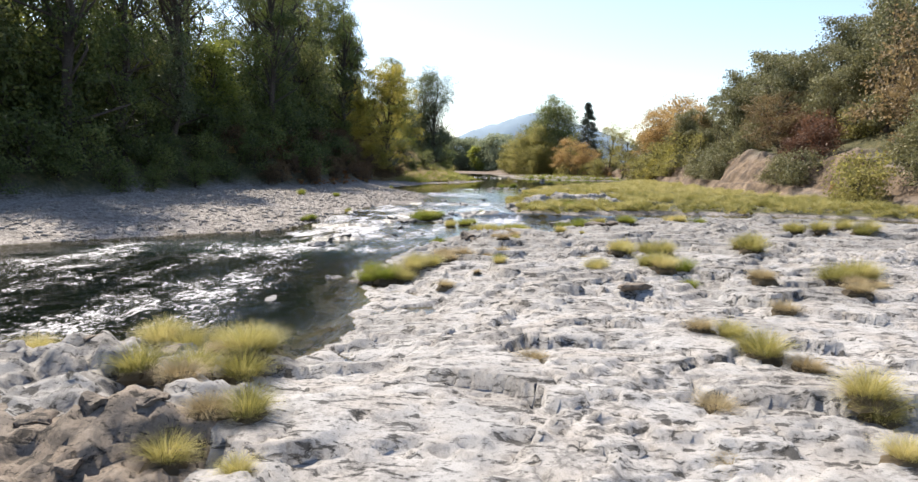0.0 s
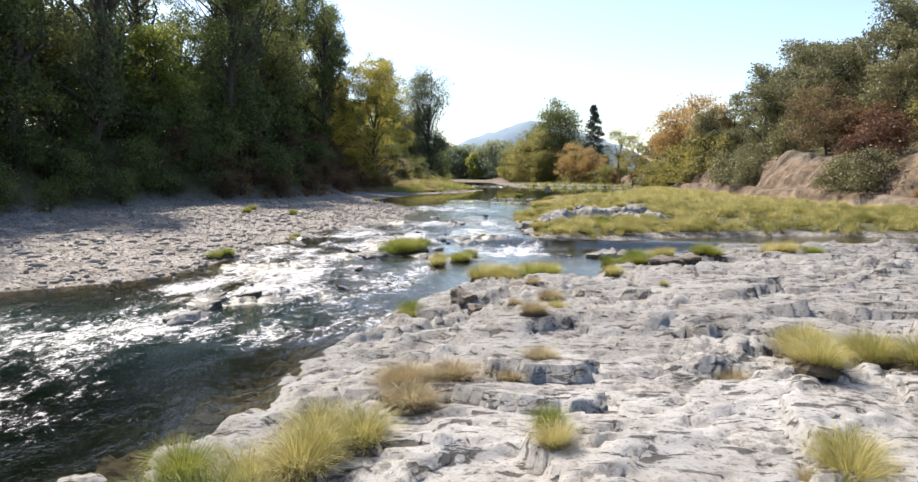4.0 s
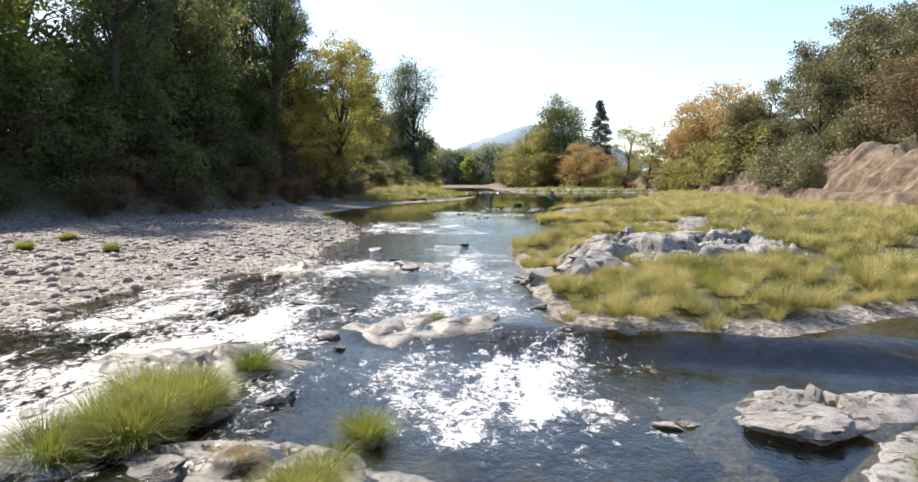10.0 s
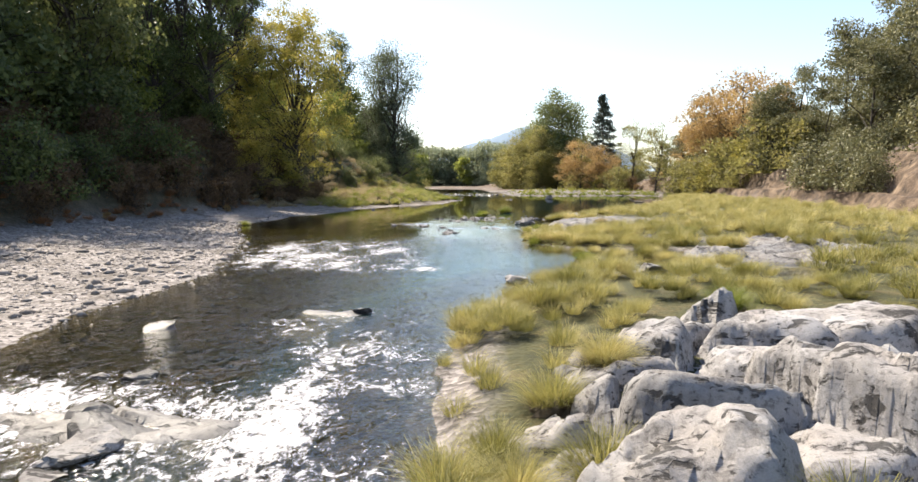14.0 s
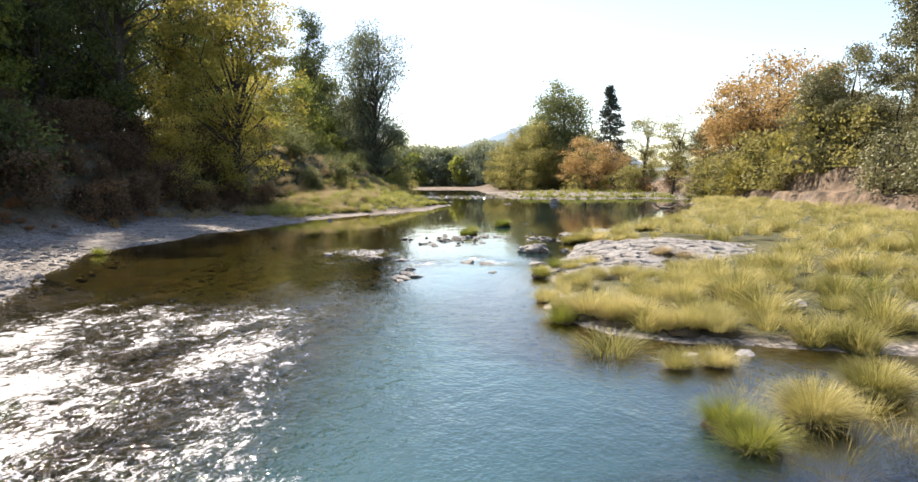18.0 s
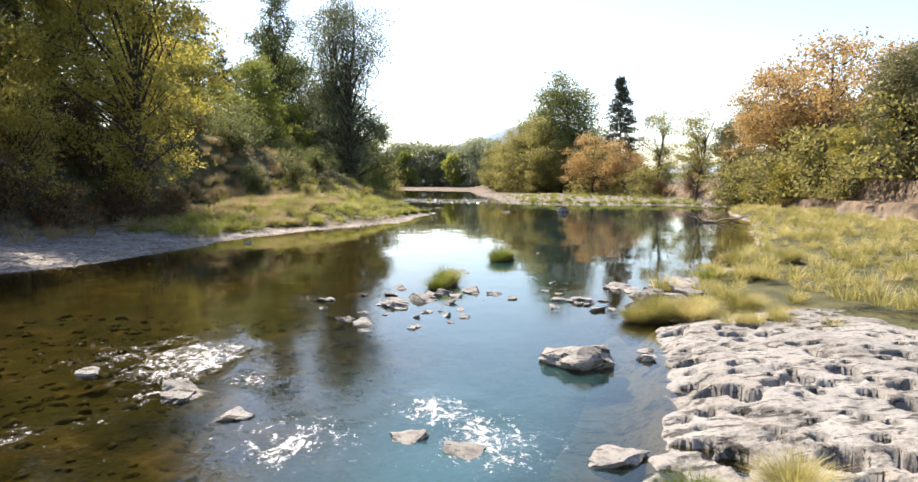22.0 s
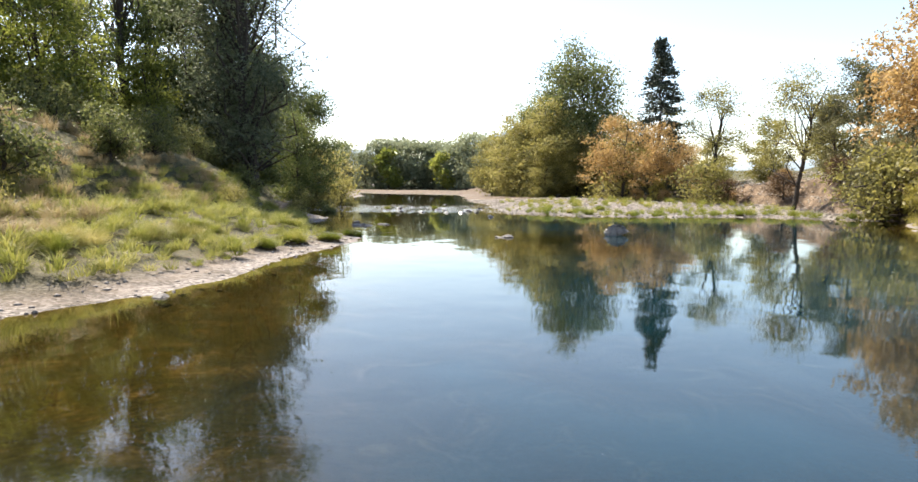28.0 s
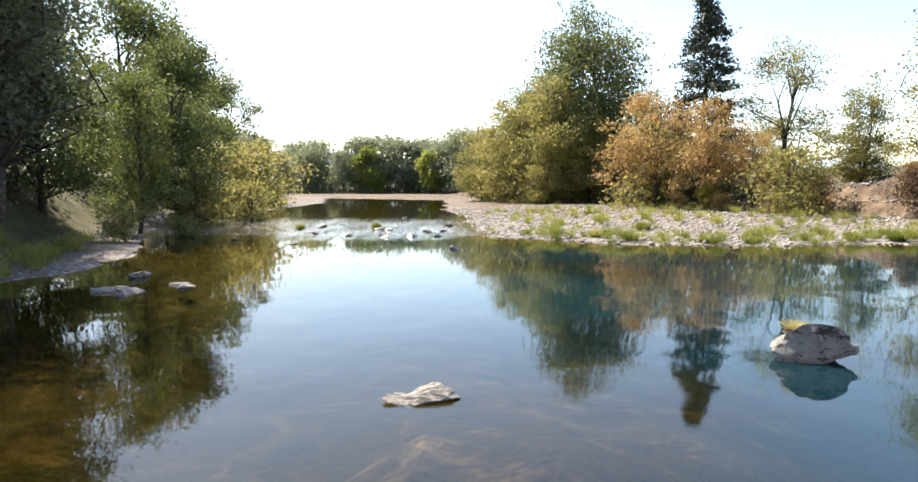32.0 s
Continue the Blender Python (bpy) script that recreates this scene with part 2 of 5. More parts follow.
def rock_material(name, tint, dark):
    """Water-worn basalt: pale skin in soft blotches, dark lichen in patches, fine grain."""
    m, t, b = material(name)
    base = ramp(t, noise_tex(t, 0.33, 5, 0.6), [(0.3, tuple(c * 0.72 for c in tint)), (0.48, tint), (0.66, tuple(min(c * 1.16, 0.8) for c in tint))])
    warm = ramp(t, noise_tex(t, 0.8, 6, 0.65), [(0.42, (1, 1, 1)), (0.62, (0.9, 0.82, 0.74))])
    c = mix(t, 0.6, base, warm, "MULTIPLY")
    patch_ = ramp(t, noise_tex(t, 0.4, 4, 0.6), [(0.4, (0, 0, 0)), (0.6, (1, 1, 1))])
    lichen = ramp(t, noise_tex(t, 3.4, 8, 0.72, dist=0.5), [(0.47, (0, 0, 0)), (0.6, (0.85, 0.85, 0.85))])
    c = mix(t, mix(t, 1.0, patch_, lichen, "MULTIPLY"), c, dark)
    specks = ramp(t, noise_tex(t, 9.0, 7, 0.7), [(0.36, (0.22, 0.21, 0.2)), (0.47, (1, 1, 1))])
    grain = noise_tex(t, 42, 6, 0.75)
    lay = t.nodes.new("ShaderNodeMapping")
    lay.inputs["Scale"].default_value = (1.0, 2.6, 2.6)
    t.links.new(place(t), lay.inputs[0])
    # dark flakes and nicks: crack soil, with recess shade put into the colour
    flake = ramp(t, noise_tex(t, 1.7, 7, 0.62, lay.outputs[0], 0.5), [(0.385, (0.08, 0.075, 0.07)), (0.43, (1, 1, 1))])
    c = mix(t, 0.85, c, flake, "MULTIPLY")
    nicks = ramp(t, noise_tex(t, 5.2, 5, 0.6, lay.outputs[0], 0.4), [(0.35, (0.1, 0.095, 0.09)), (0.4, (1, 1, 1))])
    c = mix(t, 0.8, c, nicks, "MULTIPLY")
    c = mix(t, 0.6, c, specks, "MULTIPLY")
    c = mix(t, 0.4, c, ramp(t, grain, [(0.3, (0.35, 0.35, 0.35)), (0.6, (1, 1, 1))]), "MULTIPLY")
    t.links.new(c, b.inputs["Base Color"])
    b.inputs["Roughness"].default_value = 0.9
    relief = mix(t, 0.4, mix(t, 0.35, noise_tex(t, 2.6, 8, 0.62), noise_tex(t, 11, 6, 0.65)), flake)
    bump(t, b, mix(t, 0.12, relief, grain), 0.75, 0.09)
    return m


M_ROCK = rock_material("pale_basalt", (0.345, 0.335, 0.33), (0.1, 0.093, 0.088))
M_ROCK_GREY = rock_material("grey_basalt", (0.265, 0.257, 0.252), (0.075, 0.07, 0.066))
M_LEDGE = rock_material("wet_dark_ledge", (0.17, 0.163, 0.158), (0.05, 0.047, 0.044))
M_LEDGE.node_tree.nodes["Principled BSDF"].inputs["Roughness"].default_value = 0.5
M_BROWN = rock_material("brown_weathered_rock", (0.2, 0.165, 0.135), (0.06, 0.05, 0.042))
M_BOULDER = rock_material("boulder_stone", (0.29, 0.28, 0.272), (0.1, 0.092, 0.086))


def ground_material():
    m, t, b = material("river_ground")
    a = attribute(t, "zone")
    cells = t.nodes.new("ShaderNodeTexVoronoi")
    cells.inputs["Scale"].default_value = 8.0
    t.links.new(place(t), cells.inputs["Vector"])
    sep = t.nodes.new("ShaderNodeSeparateColor")
    t.links.new(cells.outputs["Color"], sep.inputs[0])
    gravel = ramp(t, sep.outputs[0], [(0.0, (0.12, 0.105, 0.095)), (0.5, (0.25, 0.225, 0.21)), (1.0, (0.42, 0.38, 0.36))])
    damp = ramp(t, noise_tex(t, 0.5, 7, 0.7, dist=0.8), [(0.36, (0.3, 0.27, 0.22)), (0.52, (1, 1, 1))])
    gravel = mix(t, 0.8, gravel, damp, "MULTIPLY")
    soil = ramp(t, noise_tex(t, 0.7, 7, 0.65), [(0.36, (0.045, 0.029, 0.018)), (0.5, (0.125, 0.084, 0.053)), (0.66, (0.25, 0.18, 0.118))])
    litter = ramp(t, noise_tex(t, 1.1, 7, 0.7), [(0.3, (0.025, 0.028, 0.008)), (0.5, (0.06, 0.06, 0.017)), (0.7, (0.13, 0.1, 0.038))])
    bed = ramp(t, noise_tex(t, 0.55, 7, 0.7, dist=1.4), [(0.36, (0.012, 0.015, 0.004)), (0.47, (0.032, 0.038, 0.008)), (0.55, (0.062, 0.052, 0.018)), (0.66, (0.17, 0.14, 0.075))])
    c = mix(t, a[0], gravel, soil)
    c = mix(t, a[1], c, litter)
    c = mix(t, a[2], c, bed)
    c = mix(t, 0.35, c, ramp(t, noise_tex(t, 14, 6, 0.7), [(0.3, (0.4, 0.4, 0.4)), (0.7, (1, 1, 1))]), "MULTIPLY")
    t.links.new(c, b.inputs["Base Color"])
    b.inputs["Roughness"].default_value = 0.92
    bump(t, b, mix(t, 0.5, cells.outputs["Distance"], noise_tex(t, 7, 6, 0.7)), 0.8, 0.12)
    return m


M_GROUND = ground_material()


def leaf_material(name, stops, through_light=0.4, rough=0.6, patchy=0.7):
    """Foliage: colour by piece and by plant, part of the light shining through."""
    m, t, b = material(name)
    geo = t.nodes.new("ShaderNodeNewGeometry")
    info = t.nodes.new("ShaderNodeObjectInfo")
    add = t.nodes.new("ShaderNodeMath")
    add.operation = "MULTIPLY_ADD"
    t.links.new(geo.outputs["Random Per Island"], add.inputs[0])
    add.inputs[1].default_value = 0.42
    half = t.nodes.new("ShaderNodeMath")
    half.operation = "MULTIPLY_ADD"
    half.inputs[1].default_value, half.inputs[2].default_value = 0.26, 0.16
    t.links.new(info.outputs["Random"], half.inputs[0])
    t.links.new(half.outputs[0], add.inputs[2])
    fac = add.outputs[0]
    if patchy:
        # whole clumps greener or drier than their neighbours
        drift = t.nodes.new("ShaderNodeMath")
        drift.operation = "MULTIPLY_ADD"
        t.links.new(noise_tex(t, 0.45, 3, 0.6), drift.inputs[0])
        drift.inputs[1].default_value, drift.inputs[2].default_value = patchy, -patchy * 0.5
        total = t.nodes.new("ShaderNodeMath")
        t.links.new(fac, total.inputs[0])
        t.links.new(drift.outputs[0], total.inputs[1])
        fac = total.outputs[0]
    c = ramp(t, fac, stops)
    t.links.new(c, b.inputs["Base Color"])
    b.inputs["Roughness"].default_value = rough
    tr = t.nodes.new("ShaderNodeBsdfTranslucent")
    t.links.new(c, tr.inputs[0])
    mx = t.nodes.new("ShaderNodeMixShader")
    mx.inputs[0].default_value = through_light
    t.links.new(b.outputs[0], mx.inputs[1])
    t.links.new(tr.outputs[0], mx.inputs[2])
    t.links.new(mx.outputs[0], t.nodes["Material Output"].inputs[0])
    return m


M_LEAF = {
    "dark": leaf_material("dark_green_leaves", [(0.1, (0.045, 0.064, 0.022)), (0.5, (0.11, 0.14, 0.042)), (0.95, (0.27, 0.29, 0.085))], 0.48),
    "maple": leaf_material("yellowing_maple_leaves", [(0.1, (0.17, 0.175, 0.035)), (0.5, (0.38, 0.33, 0.07)), (0.95, (0.6, 0.47, 0.12))], 0.62),
    "poplar": leaf_material("poplar_leaves", [(0.1, (0.042, 0.06, 0.029)), (0.5, (0.096, 0.12, 0.054)), (0.95, (0.204, 0.228, 0.108))], 0.4),
    "bright": leaf_material("bright_green_leaves", [(0.1, (0.09, 0.12, 0.022)), (0.5, (0.22, 0.25, 0.05)), (0.95, (0.4, 0.41, 0.1))], 0.6),
    "oak": leaf_material("olive_oak_leaves", [(0.1, (0.075, 0.083, 0.038)), (0.5, (0.18, 0.175, 0.08)), (0.95, (0.33, 0.3, 0.14))], 0.3),
    "oak_brown": leaf_material("browning_oak_leaves", [(0.1, (0.11, 0.078, 0.04)), (0.5, (0.23, 0.165, 0.08)), (0.95, (0.38, 0.28, 0.15))], 0.42),
    "rust": leaf_material("rusty_autumn_leaves", [(0.1, (0.22, 0.135, 0.05)), (0.5, (0.41, 0.265, 0.1)), (0.95, (0.57, 0.42, 0.19))], 0.5),
    "red": leaf_material("dark_red_leaves", [(0.1, (0.072, 0.036, 0.025)), (0.5, (0.16, 0.082, 0.05)), (0.95, (0.26, 0.14, 0.08))], 0.45),
    "olive": leaf_material("olive_yellow_leaves", [(0.1, (0.13, 0.13, 0.035)), (0.5, (0.28, 0.255, 0.078)), (0.95, (0.45, 0.39, 0.15))], 0.58),
    "mid": leaf_material("grey_green_leaves", [(0.1, (0.065, 0.085, 0.029)), (0.5, (0.163, 0.182, 0.065)), (0.95, (0.351, 0.338, 0.117))], 0.52),
    "bramble": leaf_material("brown_bramble_leaves", [(0.1, (0.05, 0.03, 0.016)), (0.5, (0.14, 0.088, 0.045)), (0.95, (0.28, 0.18, 0.09))], 0.4),
    "cottonwood": leaf_material("airy_grey_green_leaves", [(0.1, (0.07, 0.09, 0.048)), (0.5, (0.15, 0.175, 0.1)), (0.95, (0.28, 0.3, 0.18))], 0.5),
    "fir": leaf_material("fir_needles", [(0.1, (0.018, 0.03, 0.022)), (0.5, (0.04, 0.055, 0.036)), (0.95, (0.085, 0.1, 0.06))], 0.1),
    # paler than the nearer leaves: distance haze is put into the colour
    "far": leaf_material("far_haze_paled_leaves", [(0.1, (0.17, 0.2, 0.12)), (0.5, (0.26, 0.29, 0.18)), (0.95, (0.37, 0.38, 0.23))], 0.5),
}
M_GRASS = leaf_material("sedge_blades", [(0.05, (0.12, 0.122, 0.028)), (0.35, (0.29, 0.27, 0.078)), (0.7, (0.5, 0.435, 0.17)), (0.95, (0.68, 0.58, 0.3))], 0.45, 0.6, 1.6)
M_GRASS_GREEN = leaf_material("green_sedge_blades", [(0.05, (0.08, 0.12, 0.012)), (0.5, (0.2, 0.23, 0.035)), (0.95, (0.42, 0.38, 0.1))], 0.45, 0.6, 1.3)
M_GRASS_BANK = leaf_material("bank_grass_blades", [(0.05, (0.12, 0.15, 0.028)), (0.5, (0.26, 0.275, 0.06)), (0.95, (0.45, 0.41, 0.14))], 0.5, 0.6, 1.4)
M_GRASS_RUST = leaf_material("rusty_dry_stems", [(0.05, (0.16, 0.075, 0.03)), (0.5, (0.34, 0.17, 0.08)), (0.95, (0.5, 0.31, 0.16))], 0.4, 0.7, 0.8)
M_GRASS_DRY = leaf_material("straw_blades", [(0.05, (0.22, 0.165, 0.085)), (0.5, (0.38, 0.3, 0.165)), (0.95, (0.54, 0.46, 0.29))], 0.4)


def bark_material(name, lo, hi):
    m, t, b = material(name)
    c = ramp(t, noise_tex(t, 6, 7, 0.7, dist=0.8), [(0.3, lo), (0.7, hi)])
    t.links.new(c, b.inputs["Base Color"])
    b.inputs["Roughness"].default_value = 0.9
    bump(t, b, noise_tex(t, 12, 6, 0.7), 0.8, 0.05)
    return m


M_BARK = bark_material("brown_bark", (0.025, 0.02, 0.016), (0.09, 0.07, 0.055))
M_SNAG = bark_material("weathered_driftwood", (0.12, 0.095, 0.075), (0.27, 0.22, 0.18))


def water_material():
    m, t, b = material("river_water")
    a = attribute(t, "flow")
    out = t.nodes["Material Output"]
    geo = place(t)
    stretch = t.nodes.new("ShaderNodeMapping")
    stretch.inputs["Scale"].default_value = (1.0, 0.7, 1.0)
    t.links.new(geo, stretch.inputs[0])
    big, small = noise_tex(t, 1.1, 3, 0.55, stretch.outputs[0], 0.6), noise_tex(t, 4.2, 3, 0.6, stretch.outputs[0], 0.8)
    hgt = mix(t, 0.16, mix(t, 0.36, big, small), noise_tex(t, 15.0, 2, 0.5, stretch.outputs[0]))
    bp = t.nodes.new("ShaderNodeBump")
    bp.inputs["Distance"].default_value = 0.55
    st = t.nodes.new("ShaderNodeMath")
    st.operation = "MULTIPLY_ADD"
    t.links.new(a[1], st.inputs[0])
    st.inputs[1].default_value, st.inputs[2].default_value = 0.34, 0.0025
    t.links.new(st.outputs[0], bp.inputs["Strength"])
    t.links.new(hgt, bp.inputs["Height"])
    gl = t.nodes.new("ShaderNodeBsdfGlossy")
    chop = t.nodes.new("ShaderNodeMath")
    chop.operation = "MULTIPLY_ADD"
    t.links.new(a[1], chop.inputs[0])
    chop.inputs[1].default_value, chop.inputs[2].default_value = 0.06, 0.02
    t.links.new(chop.outputs[0], gl.inputs["Roughness"])
    gl.inputs["Color"].default_value = (1, 1, 1, 1)
    t.links.new(bp.outputs[0], gl.inputs["Normal"])
    tr = t.nodes.new("ShaderNodeBsdfTransparent")
    tint = attribute(t, "silt_and_sky")
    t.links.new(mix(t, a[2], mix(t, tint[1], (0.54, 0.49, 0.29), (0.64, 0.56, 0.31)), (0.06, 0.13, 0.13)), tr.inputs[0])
    # silty teal body for deep water, with sky reflection put into its colour
    silt_and_sky = t.nodes.new("ShaderNodeBsdfDiffuse")
    t.links.new(mix(t, tint[1], (0.04, 0.115, 0.13), (0.015, 0.085, 0.12)), silt_and_sky.inputs[0])
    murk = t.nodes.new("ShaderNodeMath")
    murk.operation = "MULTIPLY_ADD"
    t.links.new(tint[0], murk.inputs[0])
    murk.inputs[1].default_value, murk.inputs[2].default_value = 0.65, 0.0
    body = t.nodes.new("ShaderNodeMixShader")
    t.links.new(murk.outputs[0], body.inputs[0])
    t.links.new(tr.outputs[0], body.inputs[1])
    t.links.new(silt_and_sky.outputs[0], body.inputs[2])
    fr = t.nodes.new("ShaderNodeFresnel")
    fr.inputs[0].default_value = 1.5
    t.links.new(bp.outputs[0], fr.inputs["Normal"])
    mx = t.nodes.new("ShaderNodeMixShader")
    t.links.new(fr.outputs[0], mx.inputs[0])
    t.links.new(body.outputs[0], mx.inputs[1])
    t.links.new(gl.outputs[0], mx.inputs[2])
    # foam: broken white patches where the water is torn; also paints sun glints white
    fo = t.nodes.new("ShaderNodeMath")
    fo.operation = "ADD"
    t.links.new(a[0], fo.inputs[0])
    torn = t.nodes.new("ShaderNodeMath")
    torn.operation = "MULTIPLY_ADD"
    t.links.new(mix(t, 0.5, noise_tex(t, 2.2, 10, 0.8, stretch.outputs[0], 1.2), noise_tex(t, 7.5, 8, 0.8, stretch.outputs[0], 0.8)), torn.inputs[0])
    torn.inputs[1].default_value, torn.inputs[2].default_value = 3.8, -1.42
    t.links.new(torn.outputs[0], fo.inputs[1])
    cut = ramp(t, fo.outputs[0], [(0.0, (0, 0, 0)), (0.98, (0, 0, 0)), (1.0, (0.85, 0.85, 0.85))])
    cut.node.color_ramp.elements[1].position, cut.node.color_ramp.elements[2].position = 0.84, 1.5
    b.inputs["Base Color"].default_value = (0.47, 0.465, 0.48, 1)
    b.inputs["Specular IOR Level"].default_value = 0.2
    b.inputs["Roughness"].default_value = 0.5
    t.links.new(bp.outputs[0], b.inputs["Normal"])
    m2 = t.nodes.new("ShaderNodeMixShader")
    t.links.new(cut, m2.inputs[0])
    t.links.new(mx.outputs[0], m2.inputs[1])
    t.links.new(b.outputs[0], m2.inputs[2])
    t.links.new(m2.outputs[0], out.inputs[0])
    return m


M_WATER = water_material()

# ---- ground, one sheet out to the hills ----
gx = spread(-26, 62, 0.36, -3500, 3500)
gy = spread(2, 215, 0.34, -600, 4500)


def sheet_height(x, y):
    h = ground_height(x, y)
    fz = fine_zone(x, y)
    h = h - 0.8 * smooth(0.3, 1.6, fz) * smooth(-0.6, 0.4, inside(x, y, SHELF))
    far = smooth(600, 1500, np.hypot(x, y - 100))
    return h * (1 - far) + far * 6


me, gv = grid_mesh("ground", gx, gy, sheet_height)
vx, vy, vz = gv.T
wl = water_level(vx, vy)
left_s, shelf_s, near_s, far_s, bar_s = shore(vx, vy)
foot_s = np.interp(vy, FOOT_Y, FOOT_X) - vx
bank_s = vx - np.interp(vy, BANK_Y, BANK_X)
soil_m = np.clip(smooth(-1.5, 1, bank_s) * (1 - smooth(6, 11, bank_s)) + 0.7 * smooth(-4, 0, bar_s) * smooth(225, 240, vy) + 0.25 * smooth(3, 9, bar_s), 0, 1)
soil_m = np.maximum(soil_m, 0.45 * smooth(140, 150, vy) * smooth(0, 2, left_s))
warm = smooth(92, 98, vy) * (1 - smooth(165, 172, vy)) * (1 - smooth(9, 13, foot_s))
soil_m = np.maximum(soil_m, 0.6 * warm * smooth(0, 2, foot_s))
litter_m = np.clip(smooth(0, 3, foot_s) * (1 - 0.35 * warm) + 0.75 * smooth(1.5, 4, left_s) * smooth(138, 150, vy) * (1 - smooth(206, 214, vy)) + smooth(7, 12, bank_s) + 1.0 * smooth(0.4, 1.2, np.maximum(near_s, far_s)) * (1 - smooth(-4, 0, bank_s)), 0, 1)
bed_m = 1 - smooth(-0.15, 0.02, vz - wl)
paint(me, "zone", np.stack([soil_m, litter_m * (1 - bed_m), bed_m], 1))
me.materials.append(M_GROUND)
tagged(new("ground", me), "gravel bars, soil banks and stony green riverbed", "ground", kind="structure")


# ---- bedrock ----
def rock_height(x, y, poly, top, plate, s, amp=1.0, dome=0.0):
    """Worn slabs: tilted plates with rounded rims, thin bedding ledges, split joints and rubbly patches."""
    edge = 0.8 * fbm(x * 0.8, y * 0.8, 4, s + 3) + 0.5 * fbm(x * 2.4, y * 2.4, 3, s + 4)
    d = inside(x, y, poly) + edge
    wl = water_level(x, y)
    wx = x + 1.5 * fbm(x * 0.3, y * 0.3, 3, s + 7) + 0.25 * fbm(x * 1.7, y * 1.7, 3, s + 9)
    wy = y + 1.5 * fbm(x * 0.3, y * 0.3, 3, s + 8) + 0.25 * fbm(x * 1.7, y * 1.7, 3, s + 10)
    f1, f2, cell, tilt = worley(wx / plate, wy / (plate * 0.62), s + 11)
    g1, g2, small, tilt2 = worley(wx / (plate * 0.34) + 3, wy / (plate * 0.24), s + 13)
    gap, gap2 = f2 - f1, g2 - g1
    h = wl - 0.55 + 0.62 * smooth(-0.9, 0.25, d) + (top - 0.07) * smooth(0.1, 5 - 3.6 * min(dome, 1.0), d)
    live = smooth(0.0, 0.8, d)
    seam = smooth(0.0, 0.13, gap) if dome > 0.5 or amp < 0.6 else 1.0
    broken = smooth(-0.06, 0.14, fbm(x * 0.26, y * 0.3, 3, s + 23))
    k1, k2, chip, _ = worley(wx * 1.25 + 7, wy * 2.2, s + 41)
    n1, n2, nick, _ = worley(wx * 2.6 + 3, wy * 4.0, s + 43)
    h = h + live * seam * amp * (0.2 * (cell - 0.5) + 0.3 * tilt)
    rough = 0.6 + 0.9 * smooth(20, 32, y)
    worn = 1.0 if amp > 0.6 else 0.12
    broken, chip, nick = broken * worn, chip * worn, nick * worn
    h = h + live * rough * (0.04 + 0.96 * broken) * (0.2 * (small - 0.5) + 0.24 * tilt2) * smooth(0, 0.18, gap2)
    h = h + live * dome * (0.42 * smooth(0, 0.3, gap) - 0.27 + seam * (0.4 * (cell - 0.4) + 0.9 * tilt))
    h = h + live * 0.36 * fbm(x * 0.24, y * 0.26, 3, s + 19)
    # joints: some plates part from their neighbours, most are tight
    part = smooth(0.0, 0.12, fbm(x * 0.4, y * 0.4, 2, s + 27))
    h = h - live * (0.22 + 0.2 * dome) * (1 - smooth(0.0, 0.05 if dome == 0 else 0.1, gap)) * np.maximum(part, min(dome, 1.0) * 0.8)
    h = h - live * 0.08 * (1 - smooth(0.0, 0.09, gap2)) * broken
    # flakes chipped out of the skin
    h = h - live * (0.11 * (chip > 0.66) * (1 - smooth(0.16, 0.26, k1)) + 0.08 * (nick > 0.72) * (1 - smooth(0.2, 0.32, n1)))
    # bedding ledges
    lift = 0.15
    q = (h + 0.07 * fbm(x * 0.7, y * 0.7, 3, s + 33)) / lift
    f = q - np.floor(q)
    h = h + lift * (smooth(0.4, 0.6, f) - f) * (0.55 + 0.3 * broken) * worn * live * (1 - 0.6 * min(dome, 1.0))
    return h + 0.035 * fbm(x * 1.5, y * 1.7, 3, s + 29) + (0.012 + 0.03 * broken) * fbm(x * 4.5, y * 5, 3, s + 37)


def bedrock(name, poly, box, step, top, plate, s, label, extra=None, amp=1.0, dome=0.0):
    x0, x1, y0, y1 = box

    def height(x, y):
        h = rock_height(x, y, poly, top, plate, s, amp, dome)
        if extra:
            h = h + extra(x, y)
        rim = np.minimum.reduce([x - x0, x1 - x, y - y0, y1 - y])
        return h - 0.9 * (1 - smooth(0, 1.0, rim))

    xs, ys = np.arange(x0, x1 + step, step), np.arange(y0, y1 + step, step)
    if name == "rock_shelf":
        xs = np.concatenate([np.arange(x0, -7, 0.22), np.arange(-7, 14, 0.1), np.arange(14, 27, 0.17), np.arange(27, x1, 0.5)])
        ys = np.concatenate([np.arange(y0, 4, 0.4), np.arange(4, 30, 0.09), np.arange(30, y1, 0.13)])
    me, _ = grid_mesh(name, xs, ys, height, lambda x, y, z: inside(x, y, poly) > -1.6)
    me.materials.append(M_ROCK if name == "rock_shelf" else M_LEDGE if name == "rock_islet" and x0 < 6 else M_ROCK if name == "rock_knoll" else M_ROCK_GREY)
    return tagged(new(name, me), label, "bedrock", kind="structure")


